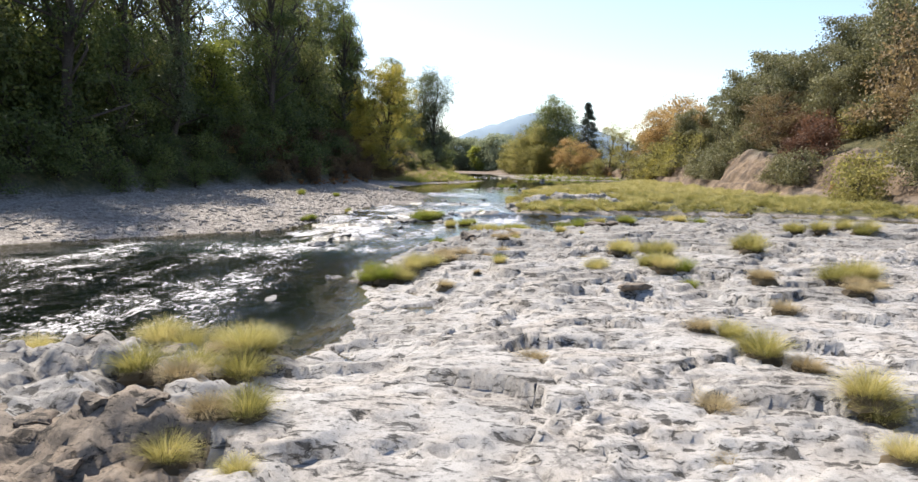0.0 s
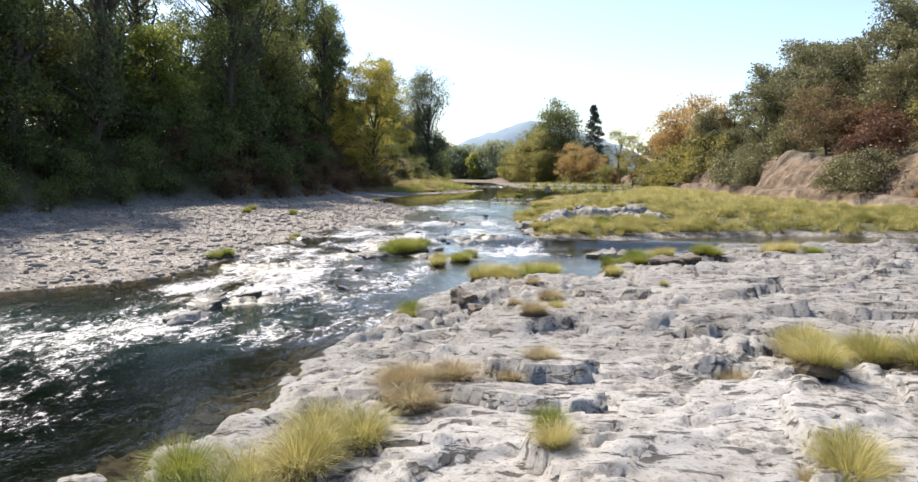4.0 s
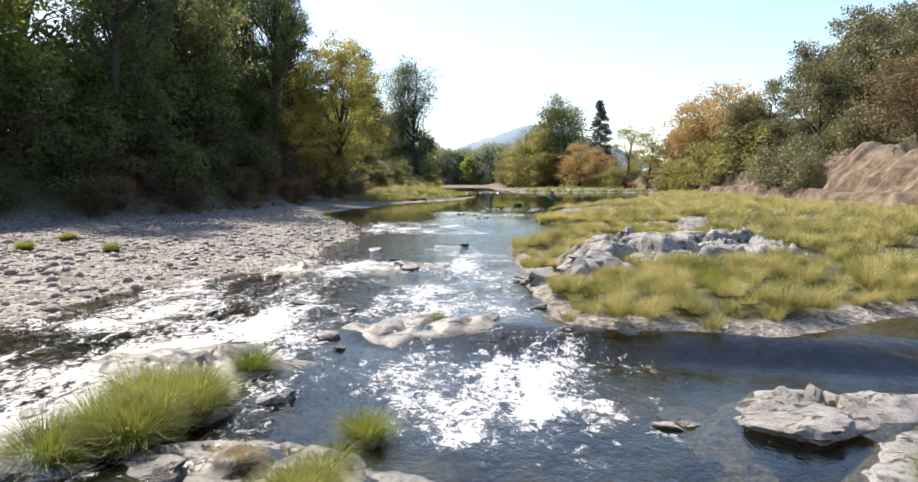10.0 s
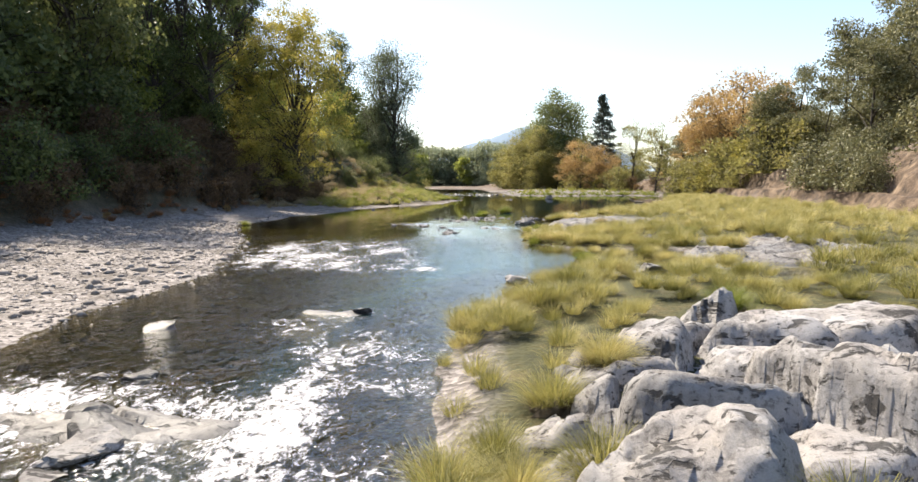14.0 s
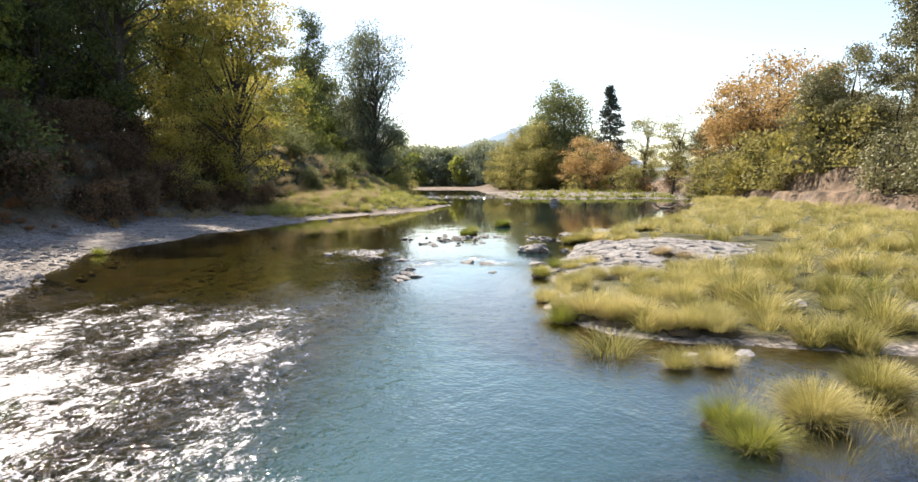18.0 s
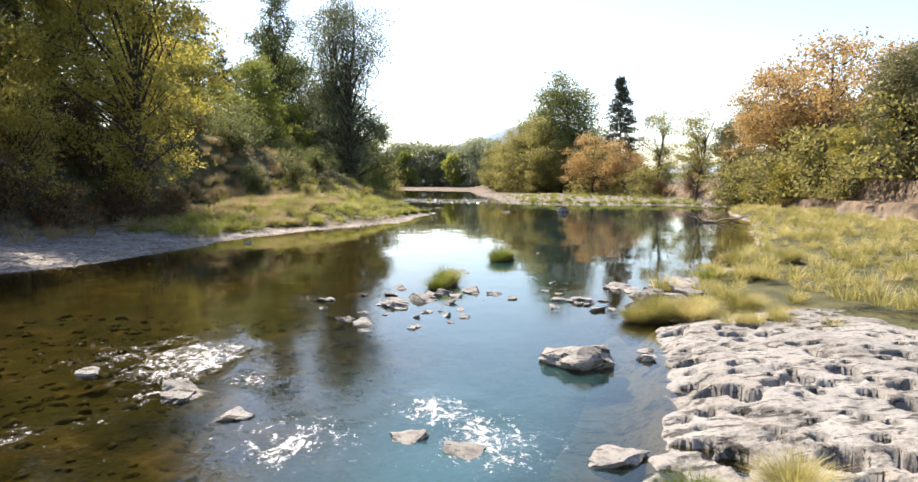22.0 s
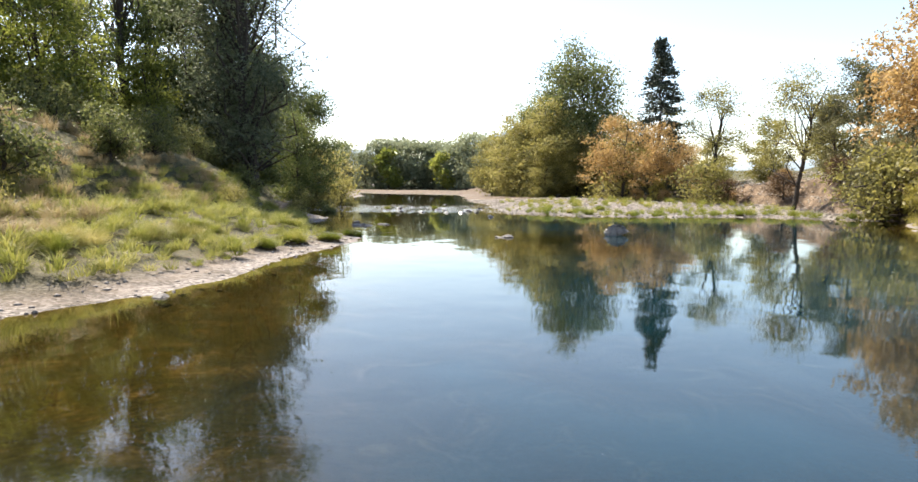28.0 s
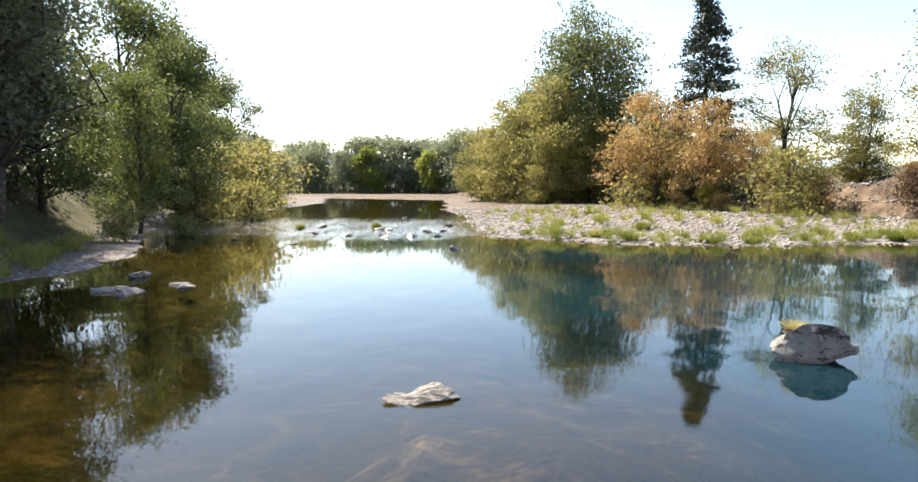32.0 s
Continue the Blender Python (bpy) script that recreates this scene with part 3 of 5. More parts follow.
def outcrop(x, y):
    """The humped broken outcrop on the left of the near shelf, and mounds further on."""
    face = y + 0.9 * fbm(x * 0.9, y * 0.9, 3, 79)
    a = (0.5 * smooth(5.2, 8.9, face) * (1 - smooth(11.6, 14, y)) * (0.85 + 1.9 * fbm(x * 1.3, y * 1.3, 4, 77)) + 0.75 * fbm(x * 1.4, y * 1.7, 4, 83) * smooth(3.5, 6, y)) * (1 - smooth(-2.6, -1.5, x))
    b = 0.35 * np.exp(-((x - 2.6) / 1.6) ** 2 - ((y - 37) / 3.0) ** 2) + 0.3 * np.exp(-((x - 10.5) / 1.8) ** 2 - ((y - 45) / 1.8) ** 2)
    c = -0.55 * np.exp(-((x + 0.7) / 0.8) ** 2 - ((y - 13.7) / 0.45) ** 2)
    return a + b + c


shelf_rock = bedrock("rock_shelf", SHELF, FINE, 0.11, 0.5, 2.6, 5, "pale grey cracked bedrock shelf beside the river", outcrop, 1.5)
# the brown lichened outcrop within the shelf
shelf_rock.data.materials.append(M_BROWN)
shelf_rock.data.materials.append(M_ROCK_GREY)
for p_ in shelf_rock.data.polygons:
    cx_, cy_ = p_.center.x, p_.center.y
    if cx_ < -1.7 and 5 < cy_ < 13 and noise.noise(Vector((cx_ * 0.8, cy_ * 0.8, 3.0))) * 1.2 + min(-1.7 - cx_, cy_ - 5.5, 9.3 - cy_) > 0.2:
        p_.material_index = 1
    elif cx_ < -1.3 and cy_ < 14 and noise.noise(Vector((cx_ * 0.9, cy_ * 0.9, 5.0))) + min(-1.3 - cx_, 14 - cy_) > 0.3:
        p_.material_index = 2
    elif cy_ + 9 * noise.noise(Vector((cx_ * 0.12, cy_ * 0.12, 7.0))) + 3 * noise.noise(Vector((cx_ * 0.9, cy_ * 0.9, 1.0))) > 27:
        p_.material_index = 2
ROCK_NEAR = [(5.6, 60.5), (7.5, 59.5), (10, 62), (13, 63), (17, 64), (19, 68), (17, 72), (13, 73), (10, 72), (8, 70), (6.2, 66)]
bedrock("rock_knoll", ROCK_NEAR, (3.5, 21, 57, 75), 0.09, 0.85, 2.1, 40, "rounded grey bedrock among sedge on the island", None, 1.3, 0.75)


def potholes(x, y):
    """Round holes worn into the far rock, thickest towards the pool."""
    bend = 0.12 * fbm(x * 1.6, y * 1.6, 2, 3)
    deep = 0
    for scale, keep, wide, drop, s in ((0.75, 0.35, 0.23, 0.7, 311), (1.25, 0.45, 0.24, 0.6, 317), (1.9, 0.5, 0.23, 0.45, 331)):
        f1, f2, cell, _ = worley(x * scale + bend, y * scale * 0.9 + bend, s)
        deep = np.minimum(deep, -drop * (cell > keep) * (1 - smooth(wide * 0.75, wide, f1)))
    return deep * smooth(-0.2, 0.6, inside(x, y, ROCK_FAR)) + 0.14 * smooth(0.0, 1.2, inside(x, y, ROCK_FAR))


ROCK_FAR = [(9.6, 101), (11, 98.5), (14, 99.5), (18, 101), (22, 104), (24, 110), (21, 115), (17, 116), (13.6, 113), (12.8, 110.8), (12.0, 107.6), (10.6, 104)]
bedrock("pitted_rock", ROCK_FAR, (7.5, 26, 96, 118), 0.065, 0.5, 2.6, 80, "pale pitted bedrock beside the still pool", potholes, 0.45, 0.0)
ROCK_SLAB = [(15.8, 86.4), (17.5, 85.2), (21, 85), (26, 86.5), (29, 90), (25, 93.5), (21, 95), (18.6, 94.4), (17.8, 91), (16.4, 88.6)]
bedrock("rock_slab", ROCK_SLAB, (14, 31, 83, 97), 0.13, 0.42, 2.4, 95, "flat pale bedrock slab between sedge clumps", None, 0.7, 0.2)

for n_, (ix, iy, rx, ry, top) in enumerate(ISLETS):
    ring = [(ix + rx * math.cos(a * math.pi / 6) * (1 + 0.25 * math.sin(a * 2.3 + n_)), iy + ry * math.sin(a * math.pi / 6) * (1 + 0.25 * math.cos(a * 1.7 + n_))) for a in range(12)]
    bedrock("rock_islet", ring, (ix - rx - 1.8, ix + rx + 1.8, iy - ry - 1.8, iy + ry + 1.8), 0.11, top, 1.0, 120 + 7 * n_, "low wet rock ledge breaking the rapids", None, 0.8, 0.25)

# ---- water ----
wx_, wy_ = spread(-14, 34, 0.22, -120, 75), spread(8, 190, 0.25, -60, 700)


def foam_and_glint(x, y):
    """How torn the water is, with sun-glint fields painted in: 0 still, 1 white."""
    tear = fbm(x * 0.55, y * 0.3, 4, 201)
    fine = fbm(x * 1.5, y * 0.8, 3, 203)

    def field(x0, x1, y0, y1, base, soft=2.0, k=0.9):
        w = smooth(x0 - soft, x0 + soft, x) * (1 - smooth(x1 - soft, x1 + soft, x)) * smooth(y0 - soft, y0 + soft, y) * (1 - smooth(y1 - soft, y1 + soft, y))
        return w * (base + k * tear + 0.5 * fine)

    def spot(cx, cy, r, v):
        return v * np.exp(-(((x - cx) / r) ** 2 + ((y - cy) / (r * 1.2)) ** 2)) * (1 + 0.8 * fine)

    return np.clip(np.maximum.reduce([
        np.exp(-((x - 4.1) / 2.7) ** 2 - ((y - 52.4) / 3.4) ** 2) * 0.85 + (1.3 * fine + 1.1 * tear) * np.exp(-((x - 4.1) / 3.2) ** 2 - ((y - 52) / 4) ** 2),
        field(-10, 0.5, 32, 58, 0.62, 2.0, 1.25), field(-20, -5, 14, 36, 0.42), field(-7.5, 4.2, 55.5, 69.5, 0.57, 1.6, 1.2), field(2.5, 6.2, 56, 66, 0.5), field(1.5, 6, 67, 76, 0.4),
        # wide field at y 82 to 95: sun glitter painted as white foam
        field(-6, 4.2, 82, 95.5, 0.5, 2.2, 1.0), spot(-1.2, 87.6, 1.6, 0.85), spot(4.3, 83.2, 1.0, 0.8), field(-3, 3, 104.5, 112, 0.14, 1.0, 1.5),
        spot(5.2, 105.2, 1.3, 0.58), spot(8.4, 105.2, 1.2, 0.58), spot(7.4, 106.6, 0.8, 0.65), spot(3.4, 108.2, 0.7, 0.6), spot(1.6, 73.0, 1.5, 0.5),
        smooth(206, 214, y) * (1 - smooth(228, 240, y)) * (0.46 + 0.4 * tear)]), 0, 1)


def water_height(x, y):
    r = np.clip(foam_and_glint(x, y) + 0.04, 0, 1)
    w = 0.16 * fbm(x * 0.9, y * 0.55, 3, 91) + 0.1 * fbm(x * 2.1, y * 1.4, 2, 95)
    return water_level(x, y) + r * w * 1.3


me, wv = grid_mesh("water", wx_, wy_, water_height, lambda x, y, z: (ground_height(x, y) < water_level(x, y) + 0.35))
rr = foam_and_glint(wv[:, 0], wv[:, 1])
calm = smooth(92, 128, wv[:, 1])
glitter = smooth(56, 62, wv[:, 1]) * (1 - smooth(93, 101, wv[:, 1])) * (1 - smooth(4, 8.5, wv[:, 0]))
ripple = np.clip(rr * 0.42 + 0.4 * glitter + 0.36 * (1 - calm) * (1 - 0.6 * smooth(90, 99, wv[:, 1])) + 0.005 * (1 - smooth(0.3, 0.7, fbm(wv[:, 0] * 0.05, wv[:, 1] * 0.05, 2, 99) + 0.5)), 0, 1)
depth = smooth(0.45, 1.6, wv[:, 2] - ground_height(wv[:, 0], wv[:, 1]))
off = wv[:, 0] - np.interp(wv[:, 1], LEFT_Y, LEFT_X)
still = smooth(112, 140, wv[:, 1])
# part is kept in the still pool to paint in bright sky reflection
silt_and_sky = np.clip(depth * (1 + 0.6 * smooth(54, 58, wv[:, 1]) * (1 - smooth(100, 114, wv[:, 1]))), 0, 1) * (1 - 0.62 * still - 0.98 * (1 - smooth(28, 42, wv[:, 1]))) * (1 - smooth(94, 104, wv[:, 1]) * (1 - smooth(4, 14, off)))
paint(me, "silt_and_sky", np.stack([silt_and_sky, still, silt_and_sky], 1))
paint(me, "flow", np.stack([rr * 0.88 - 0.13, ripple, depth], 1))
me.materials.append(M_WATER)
water = tagged(new("water", me), "clear river water with white rapids and a still pool", "water", kind="structure")


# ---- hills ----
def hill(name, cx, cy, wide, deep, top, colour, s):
    # distance haze is put into the hill's blue-grey base colour
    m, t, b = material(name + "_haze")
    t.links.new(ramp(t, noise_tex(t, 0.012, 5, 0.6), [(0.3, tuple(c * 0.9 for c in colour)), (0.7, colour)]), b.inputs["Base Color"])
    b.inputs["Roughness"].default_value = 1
    xs, ys = np.linspace(cx - wide, cx + wide, 120), np.linspace(cy - deep, cy + deep, 24)

    def height(x, y):
        u = np.abs(x - cx) / wide
        return top * (1 - smooth(0, 1, u)) * (0.85 + 0.5 * fbm(x * 0.003, y * 0.003, 4, s)) * (1 - ((y - cy) / deep) ** 2) - 5 + 8 * fbm(x * 0.05, y * 0.05, 2, s)
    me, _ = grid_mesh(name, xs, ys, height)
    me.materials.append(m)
    tagged(new(name, me), "wooded hill on the horizon, coloured hazy blue", "hill", kind="structure")


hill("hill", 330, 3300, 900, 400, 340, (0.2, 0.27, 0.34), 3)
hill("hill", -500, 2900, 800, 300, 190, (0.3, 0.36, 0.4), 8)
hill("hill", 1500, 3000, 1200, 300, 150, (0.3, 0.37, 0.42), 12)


# ---- plants ----
def tube(path, radii, sides=6):
    path, radii = np.asarray(path, float), np.asarray(radii, float)
    n = len(path)
    tan = np.gradient(path, axis=0)
    tan /= np.linalg.norm(tan, axis=1)[:, None] + 1e-9
    ref = np.where(np.abs(tan[:, 2:3]) > 0.9, np.array([[1.0, 0, 0]]), np.array([[0, 0, 1.0]]))
    u = np.cross(tan, ref)
    u /= np.linalg.norm(u, axis=1)[:, None] + 1e-9
    v = np.cross(tan, u)
    a = np.arange(sides) * 2 * np.pi / sides
    ring = u[:, None] * np.cos(a)[None, :, None] + v[:, None] * np.sin(a)[None, :, None]
    verts = (path[:, None] + ring * radii[:, None, None]).reshape(-1, 3)
    i = np.arange(n - 1)[:, None] * sides + np.arange(sides)[None]
    j = np.arange(n - 1)[:, None] * sides + (np.arange(sides)[None] + 1) % sides
    return verts, np.stack([i, j, j + sides, i + sides], -1).reshape(-1, 4)


def join(pieces):
    verts, faces, n = [], [], 0
    for v, f in pieces:
        verts.append(v)
        faces.append(f + n)
        n += len(v)
    return np.concatenate(verts), np.concatenate(faces)


def leaf_quads(r, centres, size, flat=0.0):
    """Small bent leaf sprays, one quad each, in all directions."""
    n = len(centres)
    a = r.normal(size=(n, 3))
    a[:, 2] *= 1 - flat
    a /= np.linalg.norm(a, axis=1)[:, None]
    b = np.cross(a, r.normal(size=(n, 3)))
    b /= np.linalg.norm(b, axis=1)[:, None] + 1e-9
    s = size * r.uniform(0.55, 1.35, (n, 1))
    q = np.stack([centres - a * s, centres - b * s * 0.55, centres + a * s, centres + b * s * 0.55], 1)
    return q.reshape(-1, 3), np.arange(4 * n).reshape(n, 4)


def tree_meshes(seed, height, radius, base, kind, clusters, per, leaf, spread_r, lobes=7, bare=0.0, lean=0.0):
    """Trunk and limbs as one mesh, the crown's leaf sprays as another."""
    r = np.random.default_rng(seed)
    wood, tips = [], []
    n = 9
    zz = np.linspace(0, height * 0.92, n)
    bend = np.cumsum(r.normal(0, height * 0.012, (n, 2)), 0) + np.stack([lean * zz, 0 * zz], 1)
    trunk = np.c_[bend, zz - 0.4]
    wood.append(tube(trunk, np.linspace(height * 0.013 + 0.08, 0.04, n), 8))
    if kind == "cone":
        for k in range(clusters):
            f = (k + r.random()) / clusters
            z = height * (base + (1 - base) * f)
            reach = radius * (1 - f) ** 0.9 * r.uniform(0.5, 1.15) + 0.3
            ang = r.uniform(0, 2 * np.pi)
            p0 = np.array([np.interp(z, zz, trunk[:, 0]), np.interp(z, zz, trunk[:, 1]), z])
            p1 = p0 + np.array([np.cos(ang) * reach, np.sin(ang) * reach, -0.22 * reach + r.normal(0, 0.2)])
            wood.append(tube([p0, (p0 + p1) / 2 + [0, 0, 0.1], p1], [0.07, 0.04, 0.015], 4))
            w = r.random((per, 1)) ** 0.4
            tips.append(p0 + (p1 - p0) * w + r.normal(0, spread_r, (per, 3)) * [1, 1, 0.5])
        pts = np.concatenate(tips)
        pts = np.concatenate([pts, np.c_[r.normal(0, 0.12, (40, 2)) + trunk[-1, :2], r.uniform(height * 0.86, height, 40)]])
    else:
        lob = []
        for k in range(lobes):
            f = r.uniform(0.0, 1.0) if k else 1.0
            z = height * (base + (1 - base) * (0.12 + 0.76 * f))
            ang = r.uniform(0, 2 * np.pi)
            shape = {"round": np.sin(np.pi * (0.18 + 0.72 * f)), "tall": 0.55 + 0.45 * np.sin(np.pi * f), "bush": 0.9 - 0.4 * f}[kind]
            out = radius * shape * (r.uniform(0.35, 0.8) if k else 0.1)
            lob.append((np.array([np.cos(ang) * out, np.sin(ang) * out, z]), radius * r.uniform(0.3, 0.52)))
        for c, rad in lob:
            zs = max(height * 0.08, min(c[2] - rad * 0.7, height * 0.8) * r.uniform(0.45, 0.85))
            p0 = np.array([np.interp(zs, zz, trunk[:, 0]), np.interp(zs, zz, trunk[:, 1]), zs])
            mid = (p0 + c) / 2 + r.normal(0, 0.06 * height, 3) * [1, 1, 0.4]
            wood.append(tube([p0, mid, c], [height * 0.0035 + 0.03, height * 0.0022 + 0.02, 0.015], 5))
            m = max(2, int(clusters / lobes))
            for _ in range(m):
                d = r.normal(size=3)
                d /= np.linalg.norm(d)
                d[2] = d[2] * 0.8 + 0.1
                tip = c + d * rad * r.uniform(0.55, 1.1)
                if r.random() < 0.55:
                    wood.append(tube([c + (tip - c) * 0.1, (c + tip) / 2 + r.normal(0, 0.15, 3), tip], [0.05, 0.03, 0.012], 3))
                if r.random() < bare:
                    continue
                tips.append(tip + r.normal(0, spread_r, (per, 3)) * [1, 1, 0.62])
        pts = np.concatenate(tips)
    if len(pts):
        pts[:, 2] = np.maximum(pts[:, 2], 0.15)
    lv, lf = leaf_quads(r, pts, leaf)
    wv2, wf = join(wood)
    return array_mesh("trunk", wv2, wf), array_mesh("crown", lv, lf, False)


def plant(name, meshes, leaf_mat, label, category, bark=None):
    root = tagged(new(name), label, category)
    for nm, data, mat in (("trunk", meshes[0], bark or M_BARK), ("crown", meshes[1], leaf_mat)):
        data.materials.append(mat)
        ob = new(nm, data)
        ob.parent = root
    return root


def height_at(x, y):
    return float(ground_height(np.array([float(x)]), np.array([float(y)]))[0])


def set_out(proto, spots, r, group="", sink=0.1):
    """Copies of a plant at (x, y, scale) spots, turned at random; the prototype takes the first spot."""
    for k, (x, y, s) in enumerate(spots):
        m = pose(x, y, height_at(x, y) - sink, 0, 0, r.uniform(0, 360)) @ Matrix.Diagonal((s * r.uniform(0.92, 1.08), s * r.uniform(0.92, 1.08), s, 1))
        if k == 0:
            proto.matrix_basis = m
            if group:
                tagged(proto, group=group)
        else:
            copy_thing(proto, m)


pr = np.random.default_rng(11)

# left bank: tall dark wood, with gaps that let the sun through to a few paler trees
GLADES = [(-36.0, 93.0), (-31.0, 125.0)]


def shades(x, y, gx_, gy_):
    """Whether a tree at (x, y) would stand on or sunward of a glade."""
    ux, uy = math.sin(SUN_AZ), math.cos(SUN_AZ)
    along, across = (x - gx_) * ux + (y - gy_) * uy, (x - gx_) * uy - (y - gy_) * ux
    return -5 < along < 15 and abs(across) < 4.2


left_spots = [[], [], [], []]
k = 0
for row, back in enumerate((6.0, 13, 20, 29)):
    y = 22.0 + 2.5 * row
    while y < 205:
        x = float(np.interp(y, FOOT_Y, FOOT_X)) - back + pr.normal(0, 1.2)
        tall = 1.0 + 0.17 * pr.normal()
        if y > 128:
            x = min(x, -27.0 - 0.8 * back + (0 if y < 190 else 8))
        if not (106 < y < 170 and back < 10) and not any(shades(x, y, gx_, gy_) for gx_, gy_ in GLADES):
            left_spots[k % 4].append((x, y, tall * (0.72 if back < 6 else 1.0) * (0.75 if y > 150 else 1)))
        k += 1
        y += pr.uniform(7.0, 11.5) * (1 + 0.1 * row)
wood_kinds = [(21, 33, 4.5, -0.05, "tall", "dark"), (22, 30, 4.2, -0.05, "tall", "dark"), (23, 35, 4.0, 0.0, "tall", "poplar"), (24, 24, 5.0, -0.06, "round", "mid")]
left_spots[0] += [(-28, 152, 0.8), (-31, 160, 0.85), (-27.5, 138, 0.85), (-33, 147, 0.95), (-38, 140, 1.0)]
left_spots[1] += [(-32, 133, 0.9), (-37, 155, 0.9)]
for spots, (seed, hgt, rad, base, kind, leaf) in zip(left_spots, wood_kinds):
    p = plant("tree", tree_meshes(seed, hgt, rad, base, kind, 210, 95, 0.15, 0.65, 38), M_LEAF[leaf], "tall dark green broadleaf tree on the shaded bank", "tree")
    set_out(p, spots, pr, "trees of the shaded wood")

# named trees
SINGLES = [
    ("tree", (31, 24, 10.8, 0.02, "round", 420, 120, 0.145, 0.62, 46), "maple", "large maple with yellowing autumn leaves on the bank", [(-18.5, 147, 1.0)]),
    ("tree", (32, 12, 5.5, 0.04, "round", 130, 90, 0.12, 0.62, 18), "maple", "small tree with yellow-green autumn leaves on the bank", [(-20, 136, 0.7), (54, 186, 0.75), (56, 175, 0.7), (52.5, 194, 0.5), (60, 181, 0.9), (42.5, 239, 0.5)]),
    ("tree", (41, 14, 4.0, 0.02, "tall", 150, 60, 0.2, 0.6, 26), "bright", "sunlit yellow-green tree at the edge of the dark wood", [(-36, 93, 1.0), (-31, 125, 0.95)]),
    ("poplar_tree", (33, 38, 6.6, 0.02, "tall", 420, 60, 0.16, 0.95, 60), "cottonwood", "tall open cottonwood with grey-green leaves", [(-10.4, 200, 0.93), (-14.5, 206, 0.95)]),
    ("tree", (34, 21, 7, -0.02, "round", 180, 90, 0.19, 0.8, 24), "bright", "bright green broadleaf tree behind the bank", [(-22, 187, 0.75), (-28, 176, 0.85), (-20, 199, 0.75), (-28, 165, 0.75), (-32, 188, 1.0)]),
    ("tree", (35, 22, 7.5, -0.04, "round", 190, 90, 0.2, 0.85, 26), "dark", "dark green rounded tree at the water's bend", [(-27, 262, 1.0), (-17, 210, 0.8), (-10, 221, 0.75), (-20, 232, 1.0), (-34, 275, 1.1), (-22, 214, 1.0), (-12.5, 208, 0.62), (-9, 213, 0.55), (-28, 216, 1.2), (-22, 245, 0.9), (-30, 290, 0.9), (-40, 300, 1.0), (-52, 320, 1.0), (-60, 345, 1.0)]),
    ("fir_tree", (36, 28, 9.5, 0.0, "cone", 260, 60, 0.24, 0.45, 0), "fir", "dark pointed fir on the far bank", [(46.5, 252, 1.0)]),
    ("tree", (37, 32, 10.5, -0.04, "tall", 420, 90, 0.3, 1.5, 52), "mid", "tall full grey-green tree on the far bank", [(37.5, 283, 1.06), (30, 292, 0.72)]),
    ("tree", (38, 22, 8, -0.06, "round", 190, 85, 0.24, 0.95, 26), "olive", "olive green rounded tree on the far bank", [(29, 276, 1.0), (24, 284, 0.9), (35, 272, 0.7), (19, 300, 0.75), (44, 268, 0.75), (53, 262, 0.5), (58, 258, 0.5), (63, 245, 0.55), (66, 232, 0.5), (50, 276, 0.6), (22, 294, 0.8), (28, 270, 0.5)]),
    ("tree", (39, 13, 4.9, 0.2, "round", 110, 70, 0.1, 0.5, 15, 0.2, 0.18), "olive", "leaning thin-leaved tree on the bank top", [(51.5, 215, 1.3), (53.5, 246, 1.1)]),
    ("tree", (40, 15, 6.5, 0.15, "round", 120, 70, 0.18, 0.75, 16, 0.1), "rust", "tree with pale rusty brown leaves", [(59, 199, 1.2), (63, 190, 1.2), (64, 205, 1.1), (62, 176, 0.9), (42.5, 242, 0.7), (39, 249, 0.8), (47, 238, 0.5)]),
]
for name, args, leaf, label, spots in SINGLES:
    set_out(plant(name, tree_meshes(*args), M_LEAF[leaf], label, "tree"), spots, pr)

# right bank: oak wood climbing the slope
oak_spots = [[], []]
k = 0
for back in (8, 15, 23, 32):
    y = 58.0 + back * 0.3
    while y < 232:
        x = float(np.interp(y, BANK_Y, BANK_X)) + back + pr.normal(0, 1.3)
        if not (back < 10 and 92 < y < 140) and not (math.hypot(x - 60, y - 85) < 9) and not (y > 180 and back > 20):
            oak_spots[k % 2].append((x, y, pr.uniform(0.85, 1.15) * (1.0 if back < 10 else 1.2) * (0.72 if y > 180 else 1)))
        k += 1
        y += pr.uniform(8.5, 13.0)
for spots, (seed, rad) in zip(oak_spots, ((51, 6.6), (52, 5.8))):
    p = plant("oak_tree", tree_meshes(seed, 15, rad, 0.02, "round", 200, 80, 0.16, 0.55, 13, 0.04), M_LEAF["oak"], "rounded oak with dull olive leaves on the hillside", "tree")
    set_out(p, spots, pr, "oaks of the hillside wood")
# oaks on the lip of the cut bank
p = plant("oak_tree", tree_meshes(53, 13.5, 9.0, 0.12, "round", 210, 60, 0.2, 0.75, 24, 0.12, -0.12), M_LEAF["oak_brown"], "spreading oak with browning leaves leaning over the bank", "tree")
set_out(p, [(60.5, 85, 1.2), (57, 117, 0.62)], pr)

